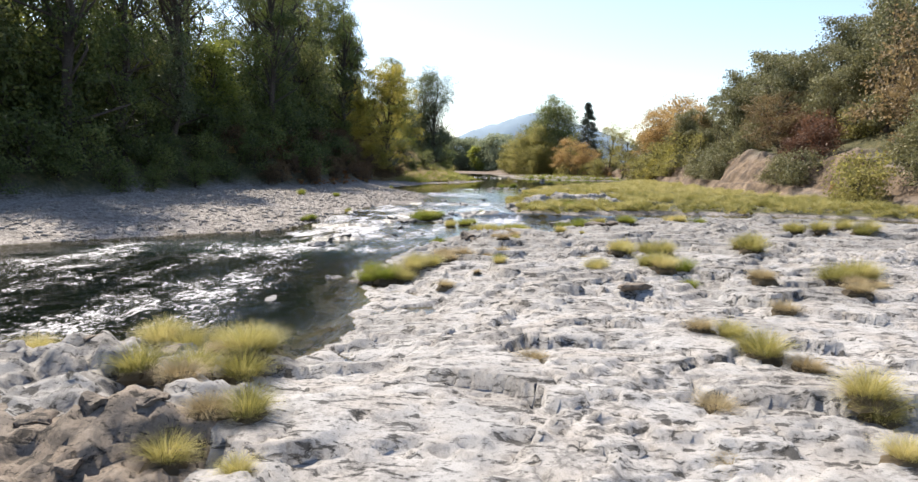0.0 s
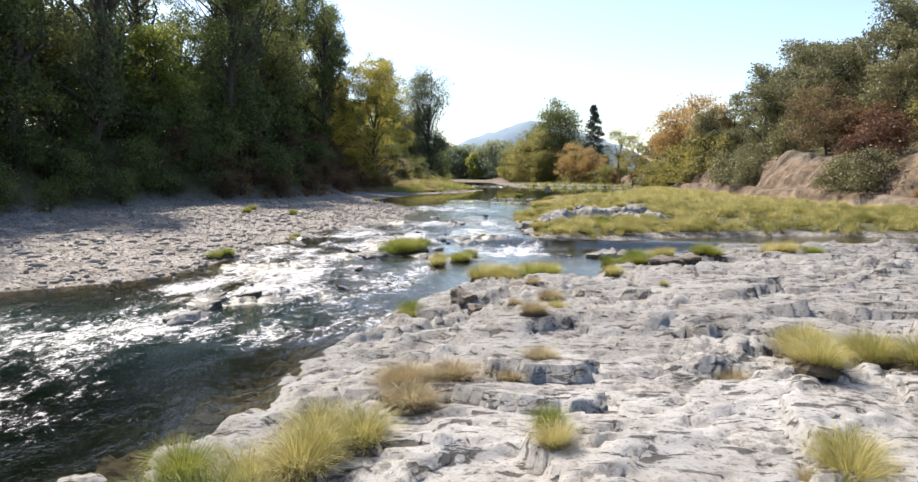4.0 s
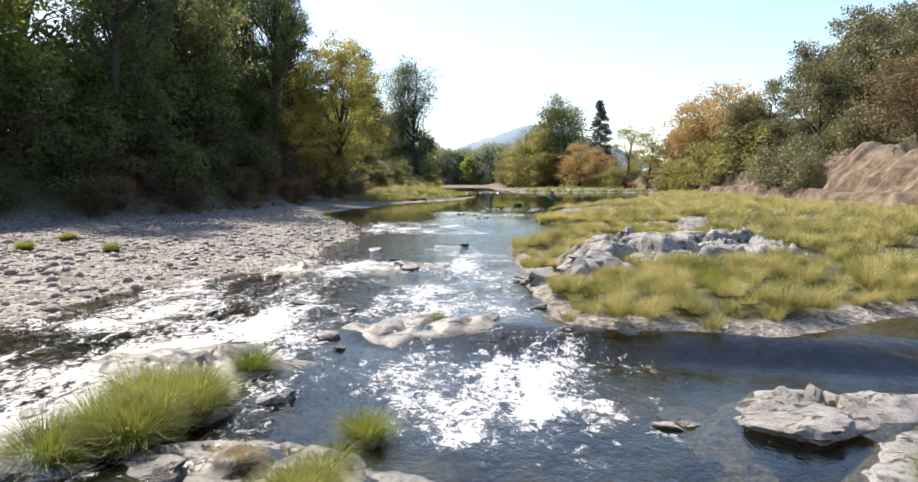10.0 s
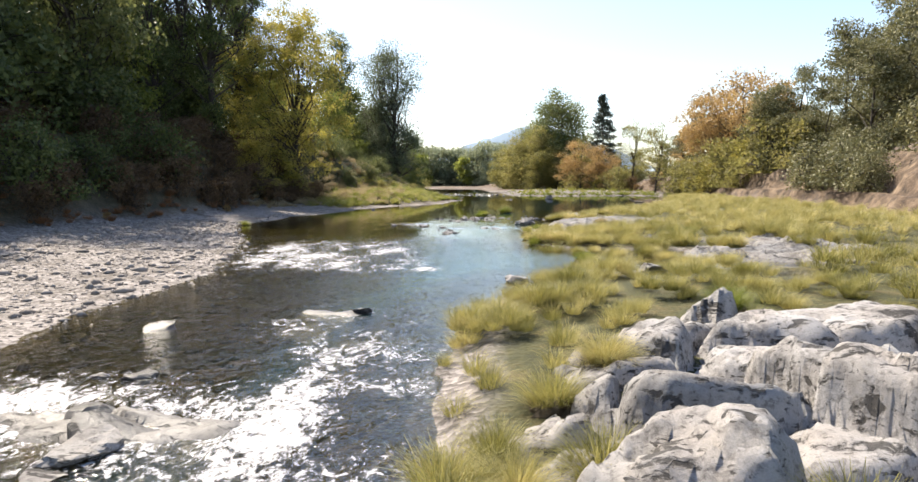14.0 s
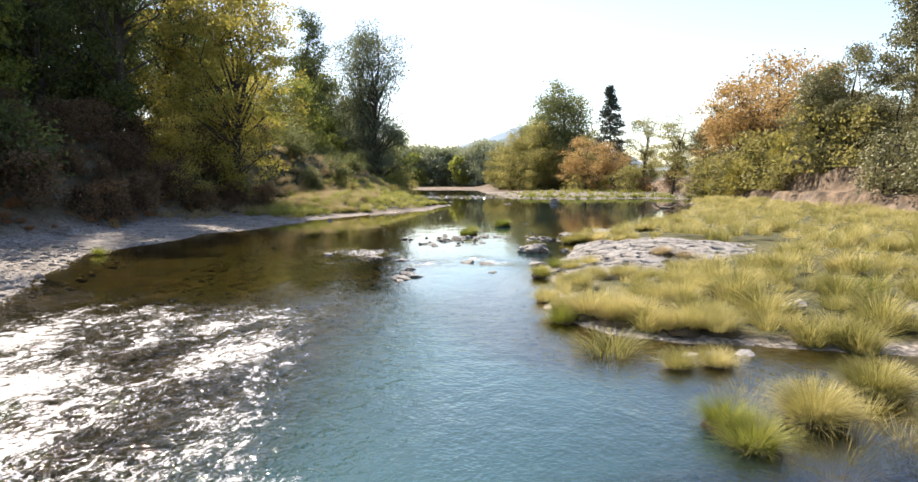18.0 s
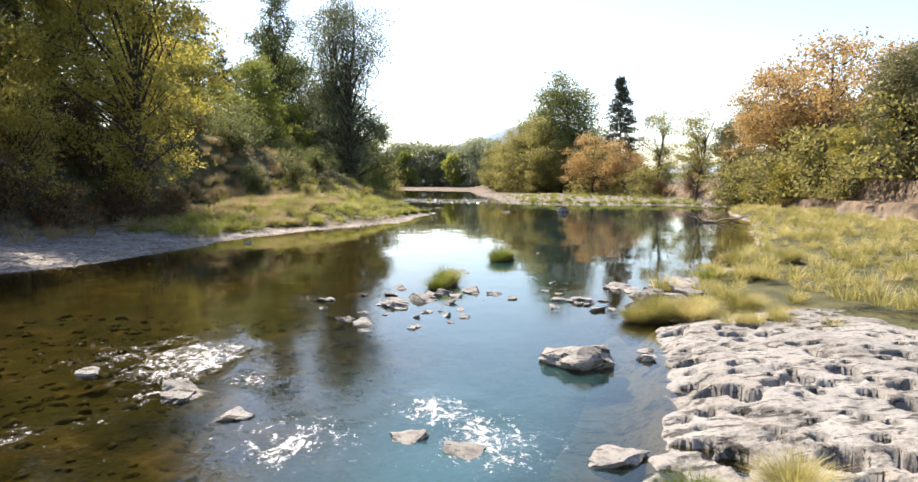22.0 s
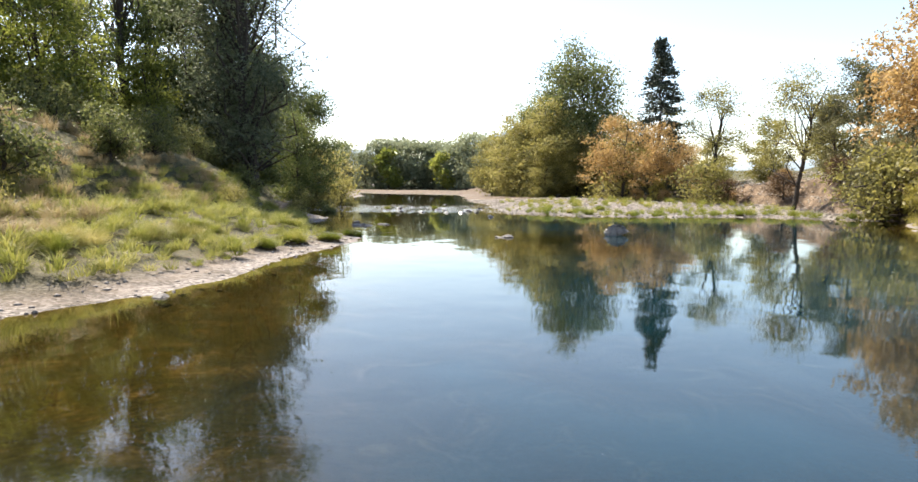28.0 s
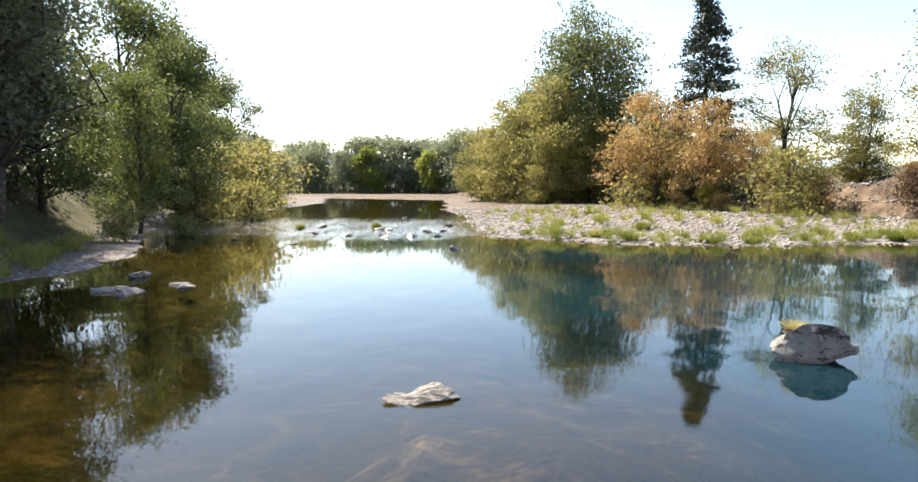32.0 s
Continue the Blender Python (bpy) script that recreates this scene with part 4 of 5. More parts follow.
# bushes
BUSHES = [
    (61, "dark", "dark bush at the shaded foot of the bank", [(float(np.interp(y, FOOT_Y, FOOT_X)) - back + pr.normal(0, 1), y + pr.normal(0, 1), pr.uniform(0.7, 1.3) * (0.8 + back * 0.13)) for back in (1.5, 5, 9, 13, 19) for y in np.arange(28, 190, 5.0) if y < 92 or (back > 4 and y < 120) or (back > 14 and y < 150)]),
    (62, "rust", "rusty bramble thicket on the bank", [(float(np.interp(y, FOOT_Y, FOOT_X)) - 5.0 + pr.normal(0, 2.5), y, pr.uniform(0.35, 0.6)) for y in np.arange(90, 168, 8.0)]
     + [(47, 234, 1.7), (43, 237, 1.6), (40, 243, 1.7), (56, 226, 1.4), (51, 232, 1.6), (56, 212, 1.3), (58, 205, 1.5), (50, 86, 0.7)]),
    (63, "olive", "yellow-green bush on the bank", [(54, 172, 1.6), (56, 165, 1.8), (55, 180, 1.7), (57, 158, 1.4), (46.0, 74, 1.1), (44.5, 70.5, 0.8), (54, 190, 1.5), (53, 200, 1.4), (41, 252, 2.0), (-9, 222, 1.0), (-7, 230, 0.8), (-12, 238, 1.5), (-14, 252, 1.6), (-18, 270, 1.8), (-5, 180, 0.35), (-8.5, 162, 0.35), (46, 228, 1.2), (61, 100, 1.0)]),
    (66, "bramble", "rusty brown bramble mound on the bank slope", [(float(np.interp(y, FOOT_Y, FOOT_X)) - back + pr.normal(0, 0.9), y + pr.normal(0, 1), pr.uniform(0.7, 1.25)) for back in (1.5, 4.5, 7.5, 11.0) for y in np.arange(91, 165, 3.3) if y < 148 or back > 10] + [(50, 230, 1.3), (54, 222, 1.2), (58, 216, 1.2)]),
    (67, "mid", "green bush on the grassy bank slope", [(-13 - 3.2 * (k % 3) + pr.normal(0, 1), 160 + 2.6 * k, pr.uniform(0.7, 1.3)) for k in range(16)] + [(-7, 207, 0.8), (-5, 211, 0.6), (-11, 176, 0.8), (-11.5, 183, 1.1), (-9.5, 197, 1.0), (-13, 203, 1.3), (-15.5, 200, 1.6), (-17.5, 206, 1.8), (-12.5, 195, 0.9), (-5.5, 170, 0.4), (-3, 176, 0.3), (-20, 172, 1.8), (-19, 184, 1.7), (-24, 178, 2.0), (-22, 160, 1.6)]),
    (64, "red", "dark red-leaved bush on the cut bank", [(58.5, 112, 1.3), (60.5, 116, 1.7), (52, 101, 1.0), (54, 98, 1.2), (57, 105, 1.2)]),
    (65, "oak", "grey-green bush on the slope", [(58 + pr.normal(0, 2), y, pr.uniform(0.9, 1.5)) for y in np.arange(138, 215, 6.0)] + [(50, 68, 1.1), (51, 72, 1.3), (50, 128.5, 1.0), (52, 133, 1.3), (53, 139, 1.4), (52.5, 146, 1.4), (55.5, 127, 1.5), (49, 100, 0.9), (48.7, 97, 1.0), (49, 93, 1.1)]),
]
for seed, leaf, label, spots in BUSHES:
    set_out(plant("bush", tree_meshes(seed, 3.4, 2.2, 0.05, "bush", 64, 56, 0.1, 0.4, 14), M_LEAF[leaf], label, "bush"), spots, pr, "bushes of the banks")

# far woods
far_spots = [(x + pr.normal(0, 4), 440 - 0.55 * x + pr.normal(0, 14), pr.uniform(0.7, 1.05)) for x in np.arange(-230, -80, 8.0)] + [(x + pr.normal(0, 2), 415 - 0.3 * x + pr.normal(0, 10), pr.uniform(0.8, 1.2)) for x in np.arange(-85, 32, 4.0)]
far_spots += [(-70 + pr.normal(0, 6), y, pr.uniform(0.8, 1.1)) for y in np.arange(290, 430, 14)]
p = plant("tree", tree_meshes(71, 22, 9.5, -0.12, "bush", 120, 30, 0.6, 1.6, 30), M_LEAF["far"], "grey-green tree of the far riverside wood, haze put into its leaf colour", "tree")
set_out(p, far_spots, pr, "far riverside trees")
p = plant("tree", tree_meshes(72, 11, 4, 0.02, "round", 60, 30, 0.4, 0.8, 10), M_LEAF["bright"], "light green young tree on the far shore", "tree")
set_out(p, [(3, 400, 1.4), (-20, 405, 1.1)], pr)


# ---- sedge ----
def blades(r, n, radius, tall, width, segs=3):
    """A mop of arching blades from one crown, as strips: upright within, drooping outside."""
    e = r.random(n) ** 0.5
    ang = r.uniform(0, 2 * np.pi, n)
    tw = ang + r.normal(0, 0.75, n)
    ks = np.linspace(0, 1, segs + 1)[None]
    reach = (radius * (0.12 + 0.8 * e) * r.uniform(0.75, 1.15, n))[:, None]
    peak = (tall * (1.0 - 0.3 * e) * r.uniform(0.5, 1.3, n))[:, None]
    droop = (0.12 + 0.78 * e ** 1.5)[:, None]
    px = (0.34 * radius * e * np.cos(ang))[:, None] + np.cos(tw)[:, None] * reach * ks ** 1.4
    py = (0.34 * radius * e * np.sin(ang))[:, None] + np.sin(tw)[:, None] * reach * ks ** 1.4
    pz = peak * (ks * (1 + 0.75 * droop) - 0.95 * droop * ks ** 2.2)
    side = tw + np.pi / 2 + r.normal(0, 0.6, n)
    w = width * (1 - ks * 0.8) * r.uniform(0.7, 1.3, n)[:, None]
    dx, dy = np.cos(side)[:, None] * w, np.sin(side)[:, None] * w
    v = np.stack([np.stack([px - dx, py - dy, pz], -1), np.stack([px + dx, py + dy, pz], -1)], 2)
    m = segs + 1
    i = (np.arange(n)[:, None] * m * 2 + np.arange(segs)[None] * 2).ravel()
    return v.reshape(-1, 3), np.stack([i, i + 1, i + 3, i + 2], 1)


TUFTS = {}
for kind, mat, rad, tall in (("gold", M_GRASS, 0.72, 0.72), ("green", M_GRASS_GREEN, 0.7, 0.7), ("straw", M_GRASS_DRY, 0.6, 0.5)):
    for v in range(3):
        data = array_mesh("foliage", *blades(np.random.default_rng(300 + v + len(TUFTS)), 1150, rad, tall * 0.92, 0.0046, 3), False)
        data.materials.append(mat)
        TUFTS[kind, v] = data


def thatch_mesh(seed):
    """The low matted mound of dead leaves from which a tussock grows."""
    r = np.random.default_rng(seed)
    rings, sides = 5, 14
    a = np.arange(sides) * 2 * np.pi / sides
    verts = []
    for k in range(rings):
        f = k / (rings - 1)
        rad = 0.46 * np.cos(f * 1.5) * r.uniform(0.8, 1.15, sides) + 0.01
        verts.append(np.stack([rad * np.cos(a), rad * np.sin(a), np.full(sides, 0.3 * np.sin(f * 1.5) - 0.1) + r.normal(0, 0.02, sides)], 1))
    i = np.arange(rings - 1)[:, None] * sides + np.arange(sides)[None]
    j = np.arange(rings - 1)[:, None] * sides + (np.arange(sides)[None] + 1) % sides
    dome = (np.concatenate(verts), np.stack([i, j, j + sides, i + sides], -1).reshape(-1, 4))
    me = array_mesh("thatch", *join([dome, blades(r, 170, 0.62, 0.26, 0.009, 2)]), False)
    me.materials.append(M_THATCH)
    return me


M_THATCH = leaf_material("dead_sedge_thatch", [(0.05, (0.035, 0.026, 0.014)), (0.5, (0.085, 0.062, 0.034)), (0.95, (0.2, 0.15, 0.085))], 0.15, 0.8, 0.6)
THATCH = [thatch_mesh(340 + v) for v in range(3)]
LABELS = {"gold": "golden-green tussock of arching sedge blades", "green": "fresh green tussock of sedge at the water's edge", "straw": "dry straw-coloured tuft of grass in a rock crack"}


def surface(x, y):
    """Top of rock or soil at a place."""
    X, Y = np.array([float(x)]), np.array([float(y)])
    z = sheet_height(X, Y)[0]
    for poly, box, top, plate, s, ex, amp, dome in ((SHELF, FINE, 0.5, 2.6, 5, outcrop, 1.5, 0.0), (ROCK_NEAR, (3.5, 21, 57, 75), 0.85, 2.1, 40, None, 1.3, 0.75),
                                              (ROCK_FAR, (7.5, 26, 96, 118), 0.5, 2.6, 80, None, 0.45, 0.0), (ROCK_SLAB, (14, 31, 83, 97), 0.42, 2.4, 95, None, 0.7, 0.2)):
        if box[0] + 0.5 < x < box[1] - 0.5 and box[2] + 0.5 < y < box[3] - 0.5 and inside(X, Y, poly)[0] > -1.2:
            z = max(z, rock_height(X, Y, poly, top, plate, s, amp, dome)[0] + (ex(X, Y)[0] if ex else 0))
    return float(z)


def tussock(x, y, s, kind="gold", flat=1.0, z=None):
    s = min(s, 1.35)
    ob = tagged(new("sedge_tussock"), LABELS[kind], "grass tussock", "sedge tussocks along the river")
    pick = int(pr.integers(3))
    new("foliage", TUFTS[kind, pick]).parent = ob
    new("thatch", THATCH[pick]).parent = ob
    if z is None:
        z = max(surface(x, y), float(water_level(np.array([x]), np.array([y]))[0]) - 0.05) - 0.04
    ob.matrix_basis = pose(x, y, z, pr.normal(0, 4), pr.normal(0, 4), pr.uniform(0, 360)) @ Matrix.Diagonal((s, s, s * flat, 1))


tussock(-4.0, 11.0, 0.9, "gold")
tussock(-3.2, 11.4, 1.0, "gold")
tussock(-2.4, 11.7, 0.95, "gold")
tussock(-1.4, 9.2, 0.75, "gold")
tussock(-1.9, 9.0, 0.7, "straw")
tussock(-2.1, 8.1, 0.7, "gold")
tussock(-1.0, 7.7, 0.45, "gold")
tussock(1.0, 21.8, 0.7, "straw")
tussock(3.3, 29.3, 0.8, "straw")
tussock(4.2, 35.0, 0.8, "straw")
tussock(5.6, 8.8, 0.5, "straw")
tussock(7.9, 8.6, 0.6, "gold")
tussock(11.0, 18.4, 0.9, "straw")
tussock(14.4, 20.6, 1.1, "straw")
tussock(-8.2, 14.3, 0.85, "gold")
tussock(-5.6, 15.0, 1.0, "gold")
tussock(-4.9, 14.9, 1.0, "gold")
tussock(-5.8, 15.6, 1.09, "gold")
tussock(-3.4, 15.2, 0.94, "gold")
tussock(-4.1, 15.3, 0.94, "gold")
tussock(-2.6, 12.5, 1.04, "gold")
tussock(-2.6, 13.2, 1.04, "gold")
tussock(-3.3, 13.1, 0.81, "straw")
tussock(-3.1, 12.7, 0.81, "straw")
tussock(-3.0, 10.5, 0.86, "straw")
tussock(-1.6, 9.7, 0.52, "gold")
tussock(-2.0, 23.9, 1.06, "green")
tussock(-1.3, 23.7, 1.06, "green")
tussock(-0.4, 24.6, 0.94, "gold")
tussock(-1.1, 24.6, 0.94, "gold")
tussock(0.3, 25.4, 0.89, "gold")
tussock(-0.4, 25.6, 0.89, "gold")
tussock(1.5, 28.1, 1.12, "straw")
tussock(0.7, 27.8, 1.12, "straw")
tussock(0.7, 27.8, 1.12, "straw")
tussock(3.0, 25.4, 0.53, "green")
tussock(9.1, 30.2, 1.05, "gold")
tussock(8.9, 29.5, 1.05, "gold")
tussock(9.1, 30.2, 1.05, "gold")
tussock(10.4, 29.7, 0.98, "gold")
tussock(10.2, 30.0, 0.98, "gold")
tussock(9.2, 24.9, 1.16, "green")
tussock(10.2, 25.0, 1.16, "green")
tussock(9.6, 22.4, 0.68, "green")
tussock(6.9, 24.7, 0.81, "gold")
tussock(16.0, 32.1, 1.37, "gold")
tussock(15.5, 32.0, 1.37, "gold")
tussock(15.5, 31.1, 1.37, "gold")
tussock(23.9, 40.5, 2.14, "gold")
tussock(23.0, 42.0, 2.14, "gold")
tussock(22.9, 41.7, 2.14, "gold")
tussock(27.2, 43.7, 2.27, "gold")
tussock(28.0, 42.2, 2.27, "gold")
tussock(27.1, 41.7, 2.27, "gold")
tussock(15.2, 23.3, 1.40, "gold")
tussock(16.3, 23.9, 1.40, "gold")
tussock(16.4, 23.7, 1.40, "gold")
tussock(15.8, 21.9, 0.98, "straw")
tussock(15.2, 22.1, 0.98, "straw")
tussock(12.4, 22.8, 0.97, "straw")
tussock(12.4, 23.2, 0.97, "straw")
tussock(7.5, 15.4, 0.79, "straw")
tussock(8.3, 14.5, 0.82, "gold")
tussock(8.1, 15.0, 0.82, "gold")
tussock(8.4, 13.9, 0.99, "gold")
tussock(8.9, 13.1, 0.85, "straw")
tussock(3.2, 13.0, 0.69, "straw")
tussock(8.7, 10.5, 0.88, "gold")
tussock(8.6, 10.6, 0.88, "gold")
tussock(6.2, 10.9, 0.86, "straw")
tussock(-1.6, 49.1, 1.26, "green")
tussock(-2.4, 48.5, 1.26, "green")
tussock(-1.6, 49.3, 1.26, "green")
tussock(-1.6, 50.3, 1.28, "green")
tussock(-2.1, 49.3, 1.28, "green")
tussock(-2.1, 50.3, 1.28, "green")
tussock(0.3, 45.8, 0.90, "gold")
tussock(1.2, 47.9, 0.85, "green")
tussock(1.2, 47.5, 0.85, "green")
tussock(-0.1, 35.3, 0.70, "green")
tussock(3.2, 42.5, 1.21, "gold")
tussock(2.8, 42.4, 1.21, "gold")
tussock(2.4, 42.7, 1.21, "gold")
tussock(4.9, 43.0, 1.16, "gold")
tussock(4.5, 43.4, 1.16, "gold")
tussock(-10.5, 46.6, 0.81, "green")
tussock(-16.7, 68.3, 0.83, "green")
tussock(-16.7, 68.2, 0.83, "green")
tussock(3.5, 32.7, 0.89, "straw")
tussock(2.6, 28.3, 0.58, "straw")
tussock(2.1, 23.6, 0.35, "straw")
tussock(3.0, 24.8, 0.56, "gold")
tussock(-2.0, 24.7, 0.93, "green")
tussock(-0.7, 23.8, 0.94, "gold")
tussock(-0.2, 25.0, 0.82, "gold")
tussock(0.9, 26.8, 1.03, "straw")
tussock(7.0, 28.7, 0.76, "straw")
tussock(6.6, 24.2, 0.82, "gold")
tussock(6.1, 24.3, 0.52, "straw")
tussock(8.4, 28.3, 1.00, "gold")
tussock(8.6, 28.9, 1.00, "gold")
tussock(10.0, 29.2, 1.05, "gold")
tussock(10.5, 28.5, 1.05, "gold")
tussock(9.2, 24.2, 1.09, "gold")
tussock(8.9, 25.0, 1.09, "gold")
tussock(-2.1, 50.6, 1.27, "green")
tussock(-1.1, 50.3, 1.27, "green")
tussock(-1.4, 49.8, 1.27, "green")
tussock(0.3, 46.9, 0.84, "gold")
tussock(1.5, 47.9, 0.84, "green")
tussock(2.9, 41.6, 1.01, "gold")
tussock(2.2, 42.0, 1.01, "gold")
tussock(3.2, 42.4, 1.14, "gold")
tussock(3.3, 41.6, 1.14, "gold")
tussock(5.0, 42.4, 1.05, "green")
tussock(4.2, 42.3, 1.05, "green")
tussock(-0.0, 36.0, 0.80, "green")
tussock(-10.2, 47.3, 0.84, "green")
tussock(-9.0, 54.4, 0.47, "gold")
tussock(4.0, 38.3, 0.70, "straw")
tussock(4.3, 36.6, 0.47, "straw")
tussock(3.1, 34.1, 0.51, "straw")
tussock(4.2, 33.8, 0.51, "gold")
tussock(7.9, 43.0, 0.82, "gold")
tussock(7.8, 43.1, 0.82, "gold")
tussock(10.1, 46.9, 1.08, "green")
tussock(9.6, 46.1, 1.08, "green")
tussock(9.7, 47.0, 1.08, "green")
tussock(11.4, 47.5, 0.98, "gold")
tussock(11.1, 48.0, 0.98, "gold")
tussock(13.5, 47.2, 1.09, "green")
tussock(13.2, 47.8, 1.09, "green")
tussock(16.9, 48.5, 1.07, "gold")
tussock(17.7, 48.6, 1.07, "gold")
tussock(17.4, 47.8, 1.07, "gold")
tussock(18.9, 49.7, 0.97, "green")
tussock(19.4, 49.2, 0.97, "green")
tussock(8.5, 38.3, 0.35, "gold")
tussock(-2.3, 50.7, 0.81, "green")
tussock(-1.7, 50.7, 0.81, "green")
tussock(-1.6, 51.4, 0.92, "green")
tussock(-1.2, 50.9, 0.92, "green")
tussock(-0.9, 52.5, 0.96, "green")
tussock(1.8, 49.8, 0.91, "green")
tussock(1.5, 48.7, 0.74, "green")
tussock(0.2, 48.7, 0.76, "straw")
tussock(2.6, 56.6, 0.47, "green")
tussock(-9.1, 55.8, 0.57, "green")
tussock(-18.0, 73.6, 0.84, "green")
tussock(-18.2, 73.5, 0.84, "green")
tussock(-13.0, 68.7, 0.88, "green")
tussock(4.3, 44.8, 0.85, "gold")
tussock(4.9, 44.8, 0.93, "gold")
tussock(5.5, 44.8, 0.87, "gold")
tussock(9.8, 48.2, 0.86, "green")
tussock(10.0, 47.3, 0.99, "green")
tussock(8.2, 45.5, 0.91, "green")
tussock(8.9, 45.7, 0.95, "green")
tussock(8.1, 44.3, 0.59, "straw")
tussock(6.7, 73.0, 0.98, "gold")
tussock(6.1, 72.6, 0.98, "gold")
tussock(7.3, 74.3, 1.06, "gold")
tussock(7.4, 74.4, 1.06, "gold")
tussock(7.9, 73.7, 1.06, "gold")
tussock(11.9, 71.2, 0.91, "green")
tussock(11.5, 71.2, 0.91, "green")
tussock(6.5, 64.2, 0.79, "gold")
tussock(6.3, 65.2, 0.76, "gold")
tussock(8.3, 68.1, 0.86, "gold")
tussock(8.2, 68.0, 0.86, "gold")
tussock(7.2, 66.7, 0.96, "gold")
tussock(7.3, 62.9, 0.86, "gold")
tussock(7.4, 64.2, 0.9, "gold")
tussock(11.1, 85.0, 0.91, "green")
tussock(11.0, 85.7, 0.91, "green")
tussock(12.5, 86.0, 1.10, "gold")
tussock(12.5, 86.0, 1.10, "gold")
tussock(14.2, 87.3, 1.07, "gold")
tussock(14.3, 87.2, 1.07, "gold")
tussock(14.6, 85.5, 0.90, "gold")
tussock(14.6, 85.6, 0.90, "gold")
tussock(8.5, 79.4, 0.92, "gold")
tussock(8.9, 79.5, 0.83, "gold")
tussock(9.3, 79.5, 0.83, "gold")
tussock(9.7, 79.8, 0.88, "gold")
tussock(9.9, 79.7, 0.88, "gold")
tussock(10.1, 79.5, 0.87, "gold")
tussock(10.5, 79.5, 0.87, "gold")
tussock(13.0, 81.3, 0.57, "green")
tussock(18.8, 94.7, 0.98, "green")
tussock(18.5, 94.2, 0.98, "green")
tussock(9.6, 92.9, 0.82, "green")
tussock(9.7, 93.3, 0.82, "green")
tussock(10.9, 92.3, 1.05, "gold")
tussock(11.1, 92.4, 1.05, "gold")
tussock(12.3, 91.3, 1.04, "gold")
tussock(13.1, 91.3, 1.04, "gold")
tussock(10.3, 93.1, 1.06, "gold")
tussock(11.1, 93.1, 1.06, "gold")
tussock(12.1, 94.5, 1.16, "gold")
tussock(12.5, 94.1, 1.16, "gold")
tussock(13.4, 94.7, 1.07, "gold")
tussock(14.0, 95.3, 1.07, "gold")
tussock(14.0, 95.4, 1.07, "gold")
tussock(15.2, 96.8, 1.12, "gold")
tussock(15.8, 96.1, 1.12, "gold")
tussock(10.9, 97.5, 1.00, "gold")
tussock(10.7, 97.6, 1.00, "gold")
tussock(9.5, 95.8, 0.78, "gold")
tussock(10.0, 100.7, 0.74, "green")
tussock(6.9, 119.4, 0.94, "green")
tussock(7.2, 120.0, 0.94, "green")
tussock(-12.3, 109.0, 0.83, "green")
tussock(11.3, 88.8, 0.75, "gold")
tussock(12.1, 88.9, 0.79, "gold")
tussock(9.9, 101.1, 0.73, "gold")
tussock(10.8, 102.9, 0.85, "green")
tussock(11.3, 102.0, 0.90, "gold")
tussock(10.9, 98.9, 0.82, "gold")
tussock(10.6, 99.2, 0.82, "gold")
tussock(11.9, 99.5, 0.85, "gold")
tussock(11.6, 99.6, 0.85, "gold")
tussock(13.8, 114.2, 1.27, "gold")
tussock(14.7, 113.9, 1.27, "gold")
tussock(13.9, 114.6, 1.27, "gold")
tussock(13.1, 99.9, 0.85, "gold")
tussock(12.7, 99.8, 0.85, "gold")
tussock(16.4, 103.8, 1.11, "straw")
tussock(15.6, 104.0, 1.11, "straw")
tussock(12.3, 103.4, 0.90, "gold")
tussock(13.0, 113.9, 0.88, "gold")
tussock(13.2, 114.0, 0.88, "gold")
tussock(13.9, 114.3, 1.02, "gold")
tussock(14.1, 114.5, 1.02, "gold")
tussock(15.3, 114.9, 1.09, "gold")
tussock(15.2, 114.4, 1.09, "gold")
tussock(16.5, 114.8, 0.95, "gold")
tussock(17.0, 115.0, 0.95, "gold")
tussock(17.9, 120.8, 1.00, "green")
tussock(18.4, 121.4, 1.00, "green")
tussock(19.2, 121.0, 1.03, "gold")
tussock(19.8, 121.4, 1.03, "gold")
tussock(22.2, 125.4, 1.27, "gold")
tussock(21.1, 125.7, 1.27, "gold")
tussock(21.1, 125.8, 1.27, "gold")
tussock(23.5, 125.7, 1.18, "gold")
tussock(23.8, 126.5, 1.18, "gold")
tussock(23.8, 125.9, 1.18, "gold")
tussock(10.0, 128.1, 1.3, "green")
tussock(10.2, 128.4, 1.1, "green")
tussock(9.7, 127.9, 1.1, "green")
tussock(7.3, 120.5, 1.30, "green")
tussock(1.3, 218.0, 0.92, "green")
tussock(7.3, 218.8, 0.87, "green")
tussock(7.3, 218.8, 0.87, "green")
tussock(27.4, 213.6, 1.05, "green")
tussock(27.8, 214.0, 1.05, "green")
tussock(29.1, 206.0, 0.84, "green")
tussock(29.2, 206.0, 0.84, "green")
tussock(31.7, 205.6, 0.81, "green")
tussock(32.2, 205.9, 0.81, "green")
tussock(39.1, 207.0, 1.03, "green")
tussock(39.1, 207.5, 1.03, "green")
tussock(41.6, 207.0, 1.05, "green")
tussock(41.4, 206.8, 1.05, "green")
tussock(22.4, 219.6, 0.82, "green")
tussock(22.3, 220.2, 0.82, "green")
tussock(23.2, 209.7, 0.97, "gold")
tussock(-2.5, 167.6, 1.26, "green")
tussock(-1.5, 167.7, 1.26, "green")
